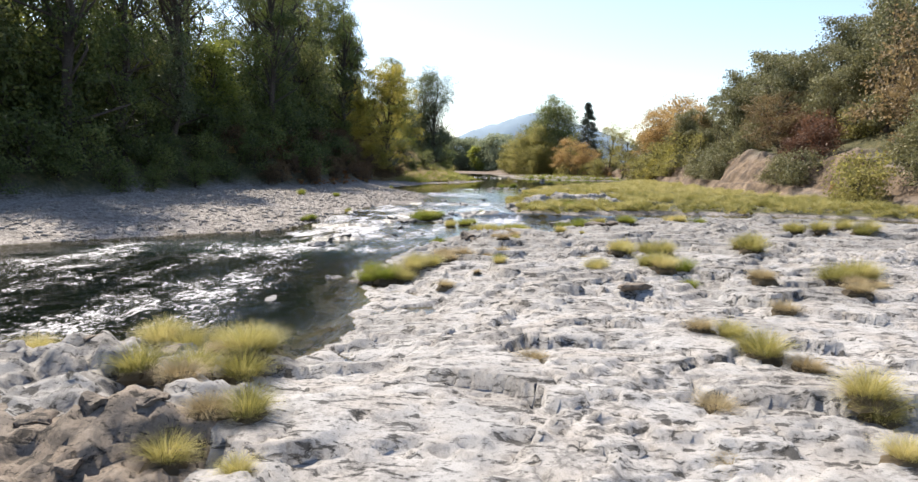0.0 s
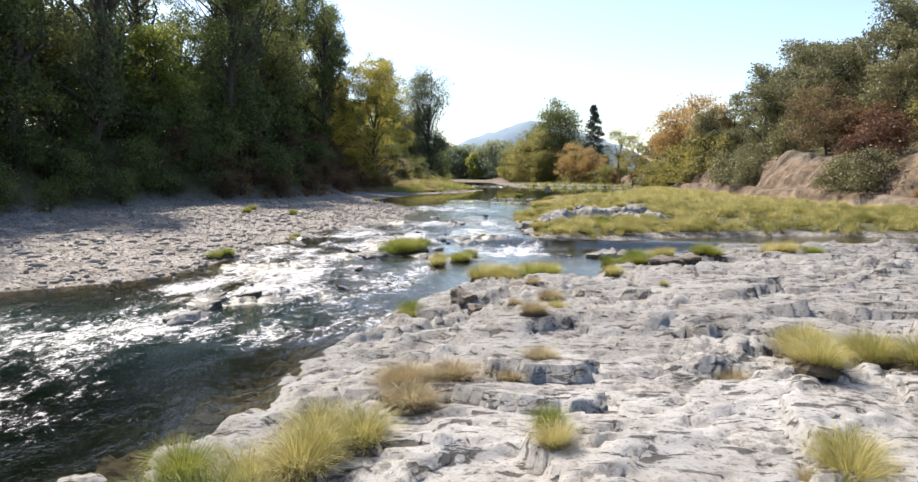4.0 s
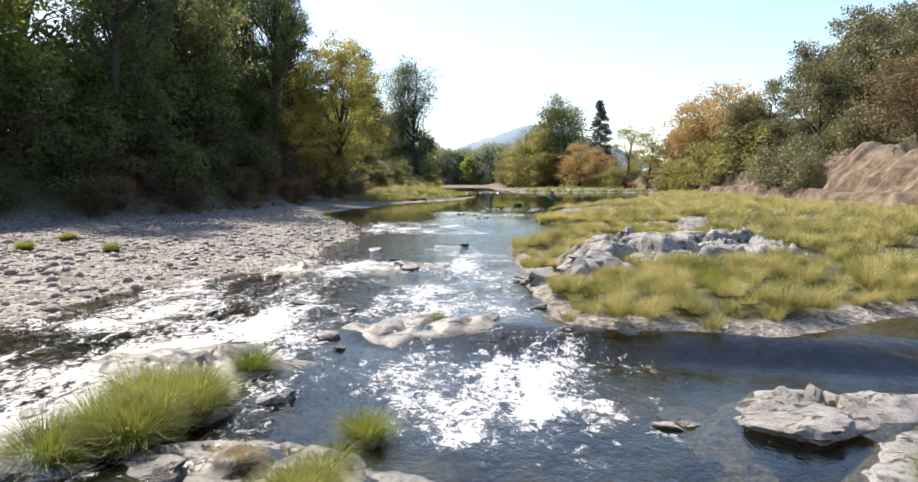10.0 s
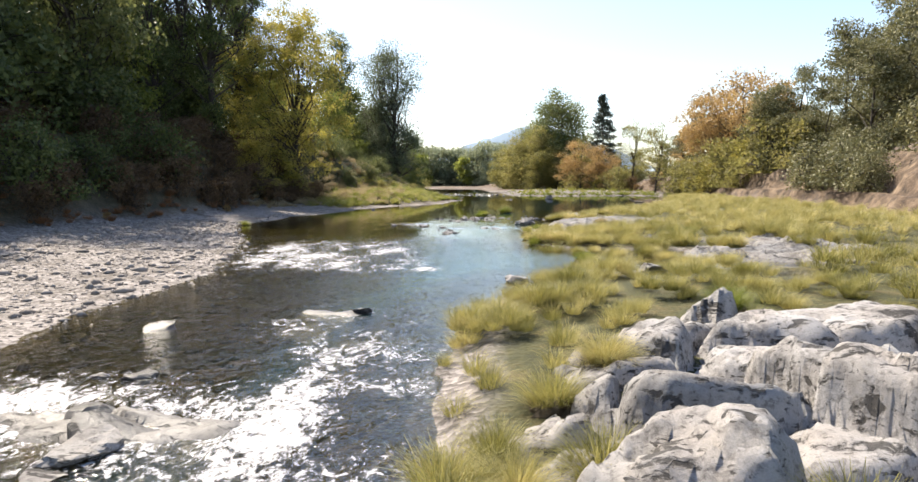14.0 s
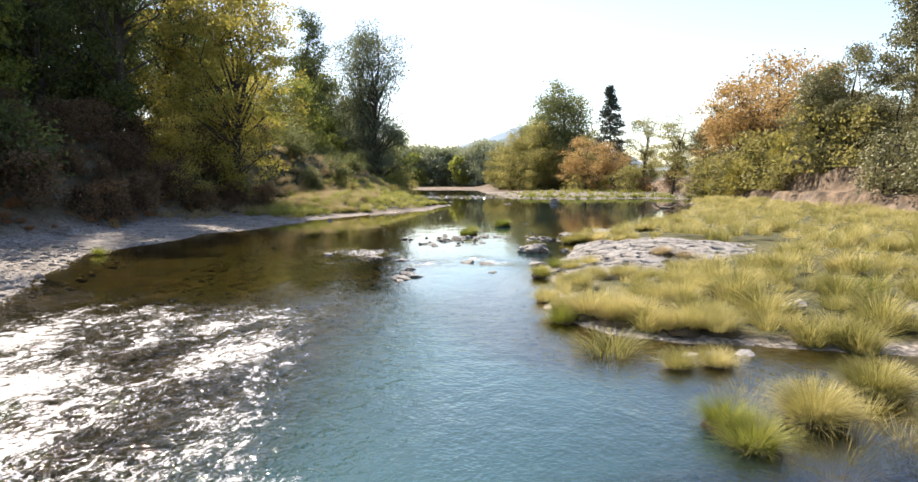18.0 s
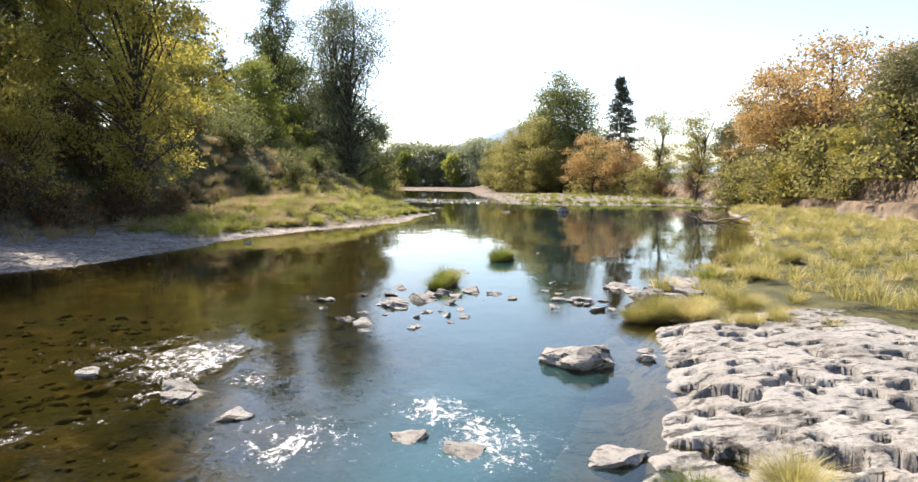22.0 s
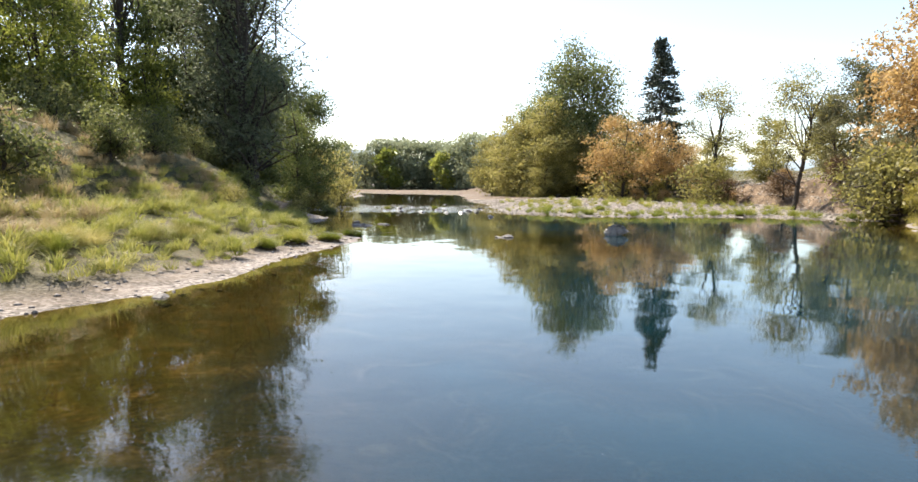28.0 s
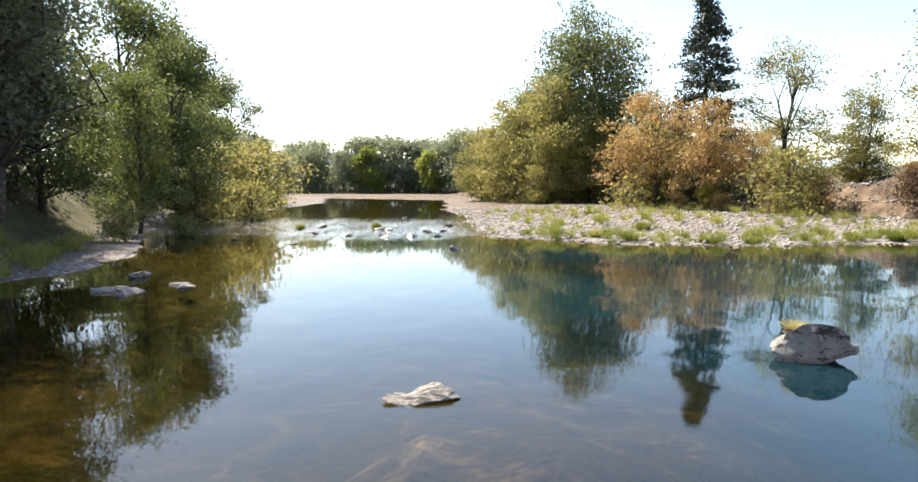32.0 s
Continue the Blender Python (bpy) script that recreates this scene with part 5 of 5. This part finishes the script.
tussock(-2.5, 167.7, 1.26, "green")
tussock(-0.2, 166.1, 0.98, "green")
tussock(0.0, 166.2, 0.98, "green")
tussock(1.3, 167.5, 1.03, "green")
tussock(0.9, 167.6, 1.03, "green")
tussock(1.6, 170.1, 1.09, "green")
tussock(2.1, 170.4, 1.09, "green")
tussock(2.9, 172.9, 1.04, "green")
tussock(3.4, 172.9, 1.04, "green")
tussock(-2.7, 164.3, 1.19, "gold")
tussock(-2.4, 163.3, 1.19, "gold")
tussock(-2.8, 164.2, 1.19, "gold")
tussock(4.0, 177.7, 0.90, "green")
tussock(3.4, 177.5, 0.90, "green")
tussock(-1.9, 165.4, 1.09, "gold")
tussock(-2.5, 166.2, 1.09, "gold")
tussock(-1.9, 166.3, 1.09, "gold")
tussock(-3.3, 158.5, 1.18, "green")
tussock(-3.8, 158.9, 1.18, "green")
tussock(-3.8, 158.9, 1.18, "green")
tussock(-3.0, 160.2, 1.25, "gold")
tussock(-4.0, 160.2, 1.25, "gold")
tussock(-4.0, 160.2, 1.25, "gold")
tussock(6.7, 59.2, 0.86, "gold")
tussock(6.4, 59.5, 0.86, "gold")
tussock(7.1, 58.2, 0.81, "green")
tussock(7.3, 58.4, 0.81, "green")
tussock(7.6, 57.2, 0.92, "gold")
tussock(8.6, 57.6, 0.99, "gold")
tussock(9.1, 57.0, 0.96, "gold")
tussock(11.1, 59.7, 0.99, "green")
tussock(10.7, 59.2, 0.99, "green")
tussock(10.7, 60.1, 1.01, "gold")
tussock(10.0, 59.7, 1.01, "gold")
tussock(9.0, 60.2, 1.00, "gold")
tussock(9.7, 60.5, 1.00, "gold")
tussock(8.3, 60.1, 0.93, "gold")
tussock(8.0, 59.7, 0.93, "gold")
tussock(10.6, 57.9, 0.86, "green")
tussock(10.7, 57.9, 0.86, "green")
tussock(21.0, 180.2, 0.42, "gold", 0.8, 0.55)
tussock(21.4, 180.4, 0.36, "green", 0.8, 0.5)

def sward(name, spots, mat, label):
    """Loose clumps joined into one stretch of grass."""
    pieces = []
    for i, (x, y, k) in enumerate(spots):
        v, f = blades(np.random.default_rng(900 + i % 7), 420, 0.7, 0.66, 0.008, 2)
        pieces.append((v * k + np.array([x, y, surface(x, y) - 0.04]), f))
    me = array_mesh(name, *join(pieces), False)
    me.materials.append(mat)
    tagged(new(name, me), label, "grass", kind="stuff")


def scatter(n, x0, x1, y0, y1, lo, hi):
    return [(float(pr.uniform(x0, x1)), float(pr.uniform(y0, y1)), float(pr.uniform(lo, hi))) for _ in range(n)]


sward("sedge_sward", scatter(48, 14.5, 28, 88.5, 99.5, 0.9, 1.7) + scatter(14, 9.5, 15, 89.5, 97.5, 0.8, 1.5) + scatter(16, 24.5, 30, 100, 118, 0.9, 1.6) + scatter(46, 8.5, 17, 57.8, 63.4, 0.6, 1.0) + scatter(22, 11, 15.6, 84.6, 87.8, 0.8, 1.2), M_GRASS, "golden-green sedge clumps round the pitted rock")
sward("dry_sward", scatter(90, -14.5, -5, 147, 166, 0.9, 1.7) + scatter(70, -18, -10, 149, 165, 0.9, 1.5), M_GRASS_DRY, "dry straw-coloured grass clumps on the low bank")

# meadow: countless sedge clumps on the two islands
def meadow(name, poly, box, spacing, avoid, per, label, mat, mound=2.3):
    r = np.random.default_rng(len(poly) + 5)
    x0, x1, y0, y1 = box
    n = int((x1 - x0) * (y1 - y0) / spacing ** 2)
    X, Y = r.uniform(x0, x1, n), r.uniform(y0, y1, n)
    f1 = worley((X + 0.5 * fbm(X * 0.7, Y * 0.7, 2, 133)) / mound, Y / (mound * 1.1), 137)[0]
    ok = (inside(X, Y, poly) > 0.1) & (fbm(X * 0.22, Y * 0.22, 3, 131) > -0.3) & (f1 < 0.47)
    for a in avoid:
        ok &= inside(X, Y, a) < 0.2
    ok &= X < np.interp(Y, BANK_Y, BANK_X) - 1
    ok &= ground_height(X, Y) > water_level(X, Y) - 0.02
    X, Y, f1 = X[ok], Y[ok], f1[ok]
    Z = ground_height(X, Y) + 0.36 * (1 - (f1 / 0.47) ** 2)
    # full mops by the river, thinner ones behind
    full = [blades(np.random.default_rng(500 + i), int(per * 3.4), 0.62, 0.56, 0.0058, 2) for i in range(5)]
    thin = [blades(np.random.default_rng(520 + i), per, 0.8, 0.68, 0.013, 2) for i in range(5)]
    pieces = []
    for i in range(len(X)):
        close = X[i] < 17 and Y[i] < 118
        v, f = (full if close else thin)[i % 5]
        a, s = r.uniform(0, 2 * np.pi), r.uniform(0.65, 1.05) * (0.8 + 0.45 * vnoise(X[i] * 0.5, Y[i] * 0.5, 7)) * (1.2 - 0.75 * f1[i])
        c, d = np.cos(a) * s, np.sin(a) * s
        pieces.append((np.stack([v[:, 0] * c - v[:, 1] * d + X[i], v[:, 0] * d + v[:, 1] * c + Y[i], v[:, 2] * s * r.uniform(0.8, 1.15) + Z[i] - 0.05], 1), f))
    v, f = join(pieces)
    me = array_mesh(name, v, f, False)
    me.materials.append(mat)
    tagged(new(name, me), label, "grass", kind="stuff")


meadow("sedge_meadow", MEADOW_NEAR, (5, 46, 54, 86), 0.54, [ROCK_NEAR], 62, "dense golden-green sedge covering the river island", M_GRASS)
meadow("sedge_meadow", MEADOW_FAR, (9, 56, 86, 200), 0.76, [[(9.6, 101), (11, 98.5), (14, 99.5), (18, 101), (22, 104), (23, 107.5), (20, 110.5), (16.5, 112), (13.4, 112), (12, 107.6), (10.6, 104)], ROCK_SLAB], 56, "golden sedge meadow along the far shore", M_GRASS)
meadow("sedge_meadow", FAR_BAR, (17, 60, 204, 245), 1.6, [], 70, "green sedge scattered over the stony bar", M_GRASS_GREEN)

FAR_EDGE = [(15, 213), (19, 208.5), (24, 204.6), (32, 204), (43, 206), (52, 199.6), (66, 196), (66, 199.5), (53, 203.5), (44, 210.5), (32, 208), (25, 208.5), (18, 215)]
meadow("sedge_fringe", FAR_EDGE, (15, 66, 196, 216), 0.75, [], 60, "green sedge fringing the far bar", M_GRASS_GREEN, 2.2)


LEFT_POINT = [(-16, 138), (-10, 138), (-6.5, 147), (-1, 155), (1, 163), (2.6, 175), (-0.5, 182), (-2.5, 192), (-7, 204), (-9, 190), (-10, 175), (-15, 160)]
meadow("bank_grass", LEFT_POINT, (-16, 3, 138, 205), 0.5, [], 58, "yellow-green grass on the low point", M_GRASS_BANK, 1.3)
DRY_SLOPE = [(-24, 128), (-16, 130), (-12, 145), (-9, 160), (-5.5, 172), (-6, 186), (-14, 188), (-18, 176), (-17, 158), (-24, 140)]
meadow("dry_grass", DRY_SLOPE, (-24, -5, 128, 188), 0.66, [], 60, "dry straw-coloured grass on the bank slope", M_GRASS_DRY, 1.6)
RUST_SLOPE = [(-23, 96), (-19.5, 114), (-18.5, 135), (-16.5, 146), (-19, 150), (-24, 156), (-30, 140), (-34, 112), (-33, 96)]
meadow("bramble_thicket", RUST_SLOPE, (-34, -12, 96, 162), 0.85, [], 60, "rusty brown dry stems and brambles on the bank slope", M_GRASS_RUST, 1.9)


# ---- stones ----
def stone_mesh(name, seed, sides=2, rough=0.3, flat=0.6):
    """A broken stone: a rough ball cut by random planes."""
    r = np.random.default_rng(seed)
    bm = bmesh.new()
    bmesh.ops.create_icosphere(bm, subdivisions=sides, radius=1)
    off = Vector(r.uniform(-50, 50, 3))
    cuts = [(Vector(r.normal(size=3)).normalized(), r.uniform(0.38, 0.78)) for _ in range(13)]
    for v in bm.verts:
        for nrm, dist in cuts:
            over = v.co.dot(nrm) - dist
            if over > 0:
                v.co -= nrm * over * 0.97
        v.co *= 1 + noise.noise(v.co * 1.6 + off) * rough * 0.7 + noise.noise(v.co * 4 + off) * 0.13 + noise.noise(v.co * 9 + off) * 0.06
        v.co.z *= flat
    bm.normal_update()
    for e in bm.edges:
        e.smooth = e.calc_face_angle(0) < 0.42
    me = bpy.data.meshes.new(name)
    bm.to_mesh(me)
    bm.free()
    return me


BOULDERS = [stone_mesh("boulder", 800 + i, 4, 0.3, 0.6) for i in range(5)]
for b_ in BOULDERS:
    b_.materials.append(M_BOULDER)
    for p_ in b_.polygons:
        p_.use_smooth = True


BLOCKS = [stone_mesh("boulder", 840 + i, 4, 0.45, 0.75) for i in range(4)]
for b_ in BLOCKS:
    b_.materials.append(M_BROWN)
    for p_ in b_.polygons:
        p_.use_smooth = True


M_WET = rock_material("wet_dark_stone", (0.085, 0.082, 0.08), (0.03, 0.029, 0.028))
M_WET.node_tree.nodes["Principled BSDF"].inputs["Roughness"].default_value = 0.4
WETS = [stone_mesh("boulder", 870 + i, 3, 0.35, 0.55) for i in range(4)]
for b_ in WETS:
    b_.materials.append(M_WET)
    for p_ in b_.polygons:
        p_.use_smooth = True


def boulder(x, y, s, z=None, label="pale grey boulder standing in the river", tall=0.0):
    ob = tagged(new("boulder", WETS[int(pr.integers(4))] if label.startswith("dark") else BLOCKS[int(pr.integers(4))] if "brown" in label else BOULDERS[int(pr.integers(5))]), label, "boulder", "boulders in the river")
    wl = float(water_level(np.array([x]), np.array([y]))[0])
    base = max(surface(x, y), wl - 0.12 * s) if z is None else z
    ob.matrix_basis = pose(x, y, base + 0.08 * s, pr.normal(0, 8), pr.normal(0, 8), pr.uniform(0, 360)) @ Matrix.Diagonal((s * pr.uniform(0.8, 1.3), s, s * (tall or pr.uniform(0.55, 0.9)), 1))


boulder(-4.7, 20.4, 0.35)
boulder(-3.7, 24.9, 0.50)
boulder(-6.6, 34.9, 0.70)
boulder(0.0, 51.1, 0.40)
boulder(0.8, 65.1, 0.35)
boulder(3.9, 56.6, 0.50)
boulder(-3.0, 48.3, 0.90)
boulder(8.9, 50.3, 0.80)
boulder(7.1, 50.5, 0.25)
boulder(9.1, 48.3, 0.40)
boulder(6.8, 50.4, 0.30)
boulder(0.9, 65.9, 0.50)
boulder(5.9, 61.6, 0.75)
boulder(6.4, 61.1, 0.32)
boulder(6.7, 60.6, 0.30)
boulder(2.4, 107.1, 0.25)
boulder(4.5, 100.9, 0.25)
boulder(2.3, 107.5, 0.35)
boulder(4.5, 100.3, 0.45)
boulder(7.7, 79.9, 0.50)
boulder(14.2, 84.1, 0.30)
boulder(12.5, 80.2, 0.90)
boulder(11.8, 89.6, 0.30)
boulder(12.4, 89.6, 0.30)
boulder(13.1, 89.7, 0.30)
boulder(15.9, 93.3, 0.50)
boulder(2.5, 107.1, 0.35)
boulder(4.5, 100.1, 0.30)
boulder(4.5, 101.9, 0.45)
boulder(5.1, 101.0, 0.35)
boulder(4.6, 103.0, 0.25)
boulder(3.7, 103.5, 0.20)
boulder(10.8, 109.7, 1.15)
boulder(10.3, 104.6, 0.55)
boulder(8.1, 102.0, 0.25)
boulder(2.5, 107.4, 0.6)
boulder(12.4, 110.5, 0.3)
boulder(3.9, 106.2, 0.45)
boulder(7.1, 105.3, 0.4)
boulder(7.9, 104.8, 0.4)
boulder(-0.0, 108.5, 0.40)
boulder(3.4, 116.9, 0.20)
boulder(5.1, 113.4, 0.36)
boulder(5.6, 116.9, 0.25)
boulder(5.9, 115.6, 0.28)
boulder(6.7, 117.3, 0.50)
boulder(7.4, 118.7, 0.30)
boulder(8.2, 118.6, 0.40)
boulder(5.6, 119.3, 0.20)
boulder(7.6, 113.6, 0.18)
boulder(6.5, 112.8, 0.18)
boulder(11.9, 116.7, 0.30)
boulder(14.1, 119.6, 0.50)
boulder(12.8, 115.6, 0.20)
boulder(12.2, 110.0, 0.40)
boulder(3.3, 117.0, 0.20)
boulder(9.1, 118.0, 0.20)
boulder(7.4, 123.2, 0.55)
boulder(7.7, 124.0, 0.40)
boulder(8.1, 123.5, 0.20)
boulder(10.0, 133.8, 0.20)
boulder(12.2, 131.3, 0.25)
boulder(-6.0, 135.9, 0.40)
boulder(13.7, 177.6, 0.55, 0.0, "pale flat stone breaking the pool's surface", 0.55)
boulder(13.1, 177.5, 0.35, 0.0, "pale flat stone breaking the pool's surface", 0.5)
boulder(21.2, 180.2, 0.95, 0.14, "rounded pale boulder with a tuft of sedge on top", 1.25)
boulder(2.3, 188.4, 0.90)
boulder(1.6, 191.9, 0.70)
boulder(4.0, 189.8, 0.40)
boulder(12.1, 229.2, 0.60)
boulder(3.1, 188.0, 0.80)
boulder(4.5, 189.2, 0.40)
boulder(1.8, 155.4, 0.30)
boulder(8.1, 234.9, 0.40)
boulder(30.7, 235.1, 0.30)
boulder(5.7, 116.8, 0.50)
boulder(6.5, 117.3, 0.70)
boulder(6.8, 118.1, 0.50)
boulder(7.7, 117.8, 0.45)
boulder(8.2, 118.8, 0.60)
boulder(7.2, 118.8, 0.40)
boulder(5.5, 119.4, 0.30)
boulder(5.7, 116.0, 0.50)
boulder(5.2, 116.3, 0.35)
boulder(3.0, 117.0, 0.35)
boulder(5.4, 118.1, 0.30)
boulder(14.9, 118.4, 0.60)
boulder(16.4, 119.7, 0.60)
boulder(16.4, 119.0, 0.70)
boulder(14.3, 117.0, 0.70)
boulder(14.8, 116.7, 0.90)
boulder(15.9, 117.7, 0.90)
boulder(12.0, 116.9, 0.45)
boulder(14.1, 120.1, 0.50)
boulder(14.2, 118.8, 0.35)
boulder(13.7, 116.2, 0.60)
boulder(15.5, 120.3, 0.30)
boulder(12.1, 116.5, 0.30)
boulder(9.0, 118.4, 0.35)
boulder(-4.2, 8.7, 0.36, None, "rough grey-brown block on the rock shelf")
boulder(-3.3, 8.5, 0.30, None, "rough grey-brown block on the rock shelf")
boulder(-2.6, 8.8, 0.33, None, "rough grey-brown block on the rock shelf")
boulder(-5.0, 8.9, 0.42, None, "rough grey-brown block on the rock shelf")
boulder(-6.0, 9.2, 0.42, None, "rough grey-brown block on the rock shelf")
boulder(-2.1, 8.2, 0.24, None, "rough grey-brown block on the rock shelf")
boulder(-3.1, 7.6, 0.27, None, "rough grey-brown block on the rock shelf")
boulder(-4.3, 7.4, 0.24, None, "rough grey-brown block on the rock shelf")
boulder(-1.9, 9.4, 0.24, None, "rough grey-brown block on the rock shelf")
boulder(-6.8, 10.6, 0.36, None, "rough grey-brown block on the rock shelf")
boulder(-5.2, 11.6, 0.27, None, "rough grey-brown block on the rock shelf")
boulder(-4.0, 12.2, 0.24, None, "rough grey-brown block on the rock shelf")
boulder(7.3, 20.8, 0.55, None, "rough grey-brown block on the rock shelf")
boulder(1.6, 36.2, 0.6, None, "rough grey-brown block on the rock shelf")
boulder(3.6, 37.4, 0.7, None, "rough grey-brown block on the rock shelf")
boulder(2.2, 34.6, 0.5, None, "rough grey-brown block on the rock shelf")
boulder(10.6, 44.6, 0.8, None, "rough grey-brown block on the rock shelf")
boulder(9.6, 45.8, 0.6, None, "rough grey-brown block on the rock shelf")
boulder(11.8, 45.0, 0.5, None, "rough grey-brown block on the rock shelf")
boulder(12.8, 22.6, 0.5, None, "rough grey-brown block on the rock shelf")

for _ in range(26):
    boulder(float(pr.normal(6.3, 1.8)), float(pr.normal(115.5, 2.2)), float(pr.uniform(0.1, 0.26)), None, "small flat pale stone in the shallows")
for _ in range(14):
    boulder(float(pr.normal(13.2, 1.2)), float(pr.normal(117.5, 1.8)), float(pr.uniform(0.15, 0.4)), None, "pale stone beside the pitted rock")
for _ in range(16):
    boulder(float(pr.normal(6.8, 1.2)), float(pr.normal(61.8, 2.0)), float(pr.uniform(0.2, 0.5)), None, "rounded stone at the island's foot")
for _ in range(24):
    boulder(float(pr.uniform(-6, 14)), float(pr.normal(214, 5)), float(pr.uniform(0.2, 0.6)), None, "dark stone breaking the far riffle")

# dark stones over which the rapids break
for x_, y_, s_ in ((-2.8, 48.1, 0.7), (-4.2, 49.2, 0.8), (-1.9, 49.1, 0.5), (-8.1, 52.3, 0.7), (-0.8, 48.3, 0.6), (-4.1, 47.4, 0.5), (1.1, 66.3, 0.8), (0.2, 67.1, 0.5), (0.0, 69.1, 0.4), (-1.5, 72.7, 0.5),
                   (3.1, 74.7, 0.6), (-6.8, 36.8, 0.8), (-6.0, 38.0, 0.6), (-7.0, 37.8, 0.7), (-3.1, 47.6, 0.4), (5.4, 58.0, 0.4)):
    boulder(x_, y_, s_, None, "dark wet stone breaking the rapids")
for _ in range(34):
    boulder(float(pr.uniform(-9, 0.5)), float(pr.uniform(34, 70)), float(pr.uniform(0.15, 0.4)), None, "dark wet stone breaking the rapids")

# gravel: loose stones on the bars
def gravel(name, n, box, test, lo, hi, label, mat=None):
    r = np.random.default_rng(n)
    x0, x1, y0, y1 = box
    X, Y = r.uniform(x0, x1, n), r.uniform(y0, y1, n)
    ok = test(X, Y)
    X, Y = X[ok], Y[ok]
    Z = sheet_height(X, Y)
    base = np.array([(1, 0, 0), (-1, 0, 0), (0, 1, 0), (0, -1, 0), (0, 0, 1), (0, 0, -1)], float)
    tri = np.array([(0, 2, 4), (2, 1, 4), (1, 3, 4), (3, 0, 4), (2, 0, 5), (1, 2, 5), (3, 1, 5), (0, 3, 5)])
    S = r.uniform(lo, hi, (len(X), 1, 1)) * r.uniform(0.6, 1.2, (len(X), 1, 3))
    S[:, :, 2] *= 0.6
    V = base[None] * (1 + 0.22 * r.normal(size=(len(X), len(base), 1))) * S
    a = r.uniform(0, 2 * np.pi, (len(X), 1))
    V = np.stack([V[..., 0] * np.cos(a) - V[..., 1] * np.sin(a), V[..., 0] * np.sin(a) + V[..., 1] * np.cos(a), V[..., 2]], -1)
    V += np.stack([X, Y, Z + lo * 0.2], 1)[:, None]
    F = tri[None] + (np.arange(len(X)) * len(base))[:, None, None]
    me = array_mesh(name, V.reshape(-1, 3), F.reshape(-1, 3))
    me.materials.append(mat or M_PEBBLE)
    tagged(new(name, me), label, "gravel", kind="stuff")


M_PALE = leaf_material("pale_bar_stones", [(0.05, (0.22, 0.195, 0.165)), (0.5, (0.36, 0.325, 0.285)), (0.95, (0.54, 0.5, 0.45))], 0.0, 0.85)
M_PEBBLE = leaf_material("river_pebbles", [(0.05, (0.14, 0.12, 0.105)), (0.5, (0.24, 0.215, 0.195)), (0.95, (0.4, 0.365, 0.34))], 0.0, 0.8)
gravel("gravel", 30000, (-34, -2, 34, 112), lambda x, y: (np.interp(y, LEFT_Y, LEFT_X) - x > -0.8) & (x > np.interp(y, FOOT_Y, FOOT_X)), 0.03, 0.1, "pale river cobbles on the shaded gravel bar")
gravel("gravel", 2600, (-34, -2, 34, 112), lambda x, y: (np.interp(y, LEFT_Y, LEFT_X) - x > -2.5) & (x > np.interp(y, FOOT_Y, FOOT_X)), 0.12, 0.3, "larger grey cobbles along the shaded bar")
gravel("gravel", 2600, (-14, 6, 112, 200), lambda x, y: (np.interp(y, LEFT_Y, LEFT_X) - x > -0.8) & (np.interp(y, LEFT_Y, LEFT_X) - x < 3.5), 0.04, 0.16, "small stones along the muddy shore")
gravel("gravel", 12000, (11, 70, 203, 262), lambda x, y: inside(x, y, FAR_BAR) > -1, 0.06, 0.26, "pale stones on the far bar", M_PALE)

M_COBBLE = leaf_material("weedy_bed_cobbles", [(0.05, (0.02, 0.022, 0.008)), (0.5, (0.05, 0.046, 0.02)), (0.95, (0.13, 0.115, 0.07))], 0.0, 0.8)
gravel("riverbed_cobbles", 5200, (-6, 15, 58, 116), lambda x, y: ground_height(x, y) < water_level(x, y) - 0.12, 0.05, 0.2, "weedy dark cobbles on the river bed", M_COBBLE)

# ---- dead tree washed up on the right shore ----
def snag(x, y, s, seed):
    r = np.random.default_rng(seed)
    root = tagged(new("fallen_tree"), "bare weathered fallen tree lying at the pool's edge", "dead tree")
    z = max(surface(x, y), 0.0)
    for k in range(6):
        a = r.uniform(-0.7, 0.7) + (np.pi if k % 2 else 0)
        long = s * r.uniform(1.6, 3.6) if k else s * 5
        up = r.uniform(0.15, 0.6) if k else 0.12
        p = [np.zeros(3)]
        for _ in range(6):
            p.append(p[-1] + np.array([np.cos(a), np.sin(a), up]) * long / 6 + r.normal(0, 0.09, 3) * s)
        me = array_mesh("branch" if k else "trunk", *tube(p, np.linspace(0.1 if k else 0.2, 0.02, 7) * s, 7))
        me.materials.append(M_SNAG)
        ob = new("branch" if k else "trunk", me)
        ob.parent = root
    root.matrix_basis = pose(x, y, z + 0.1)


snag(32.5, 160, 0.85, 3)
snag(36.5, 163, 0.7, 5)
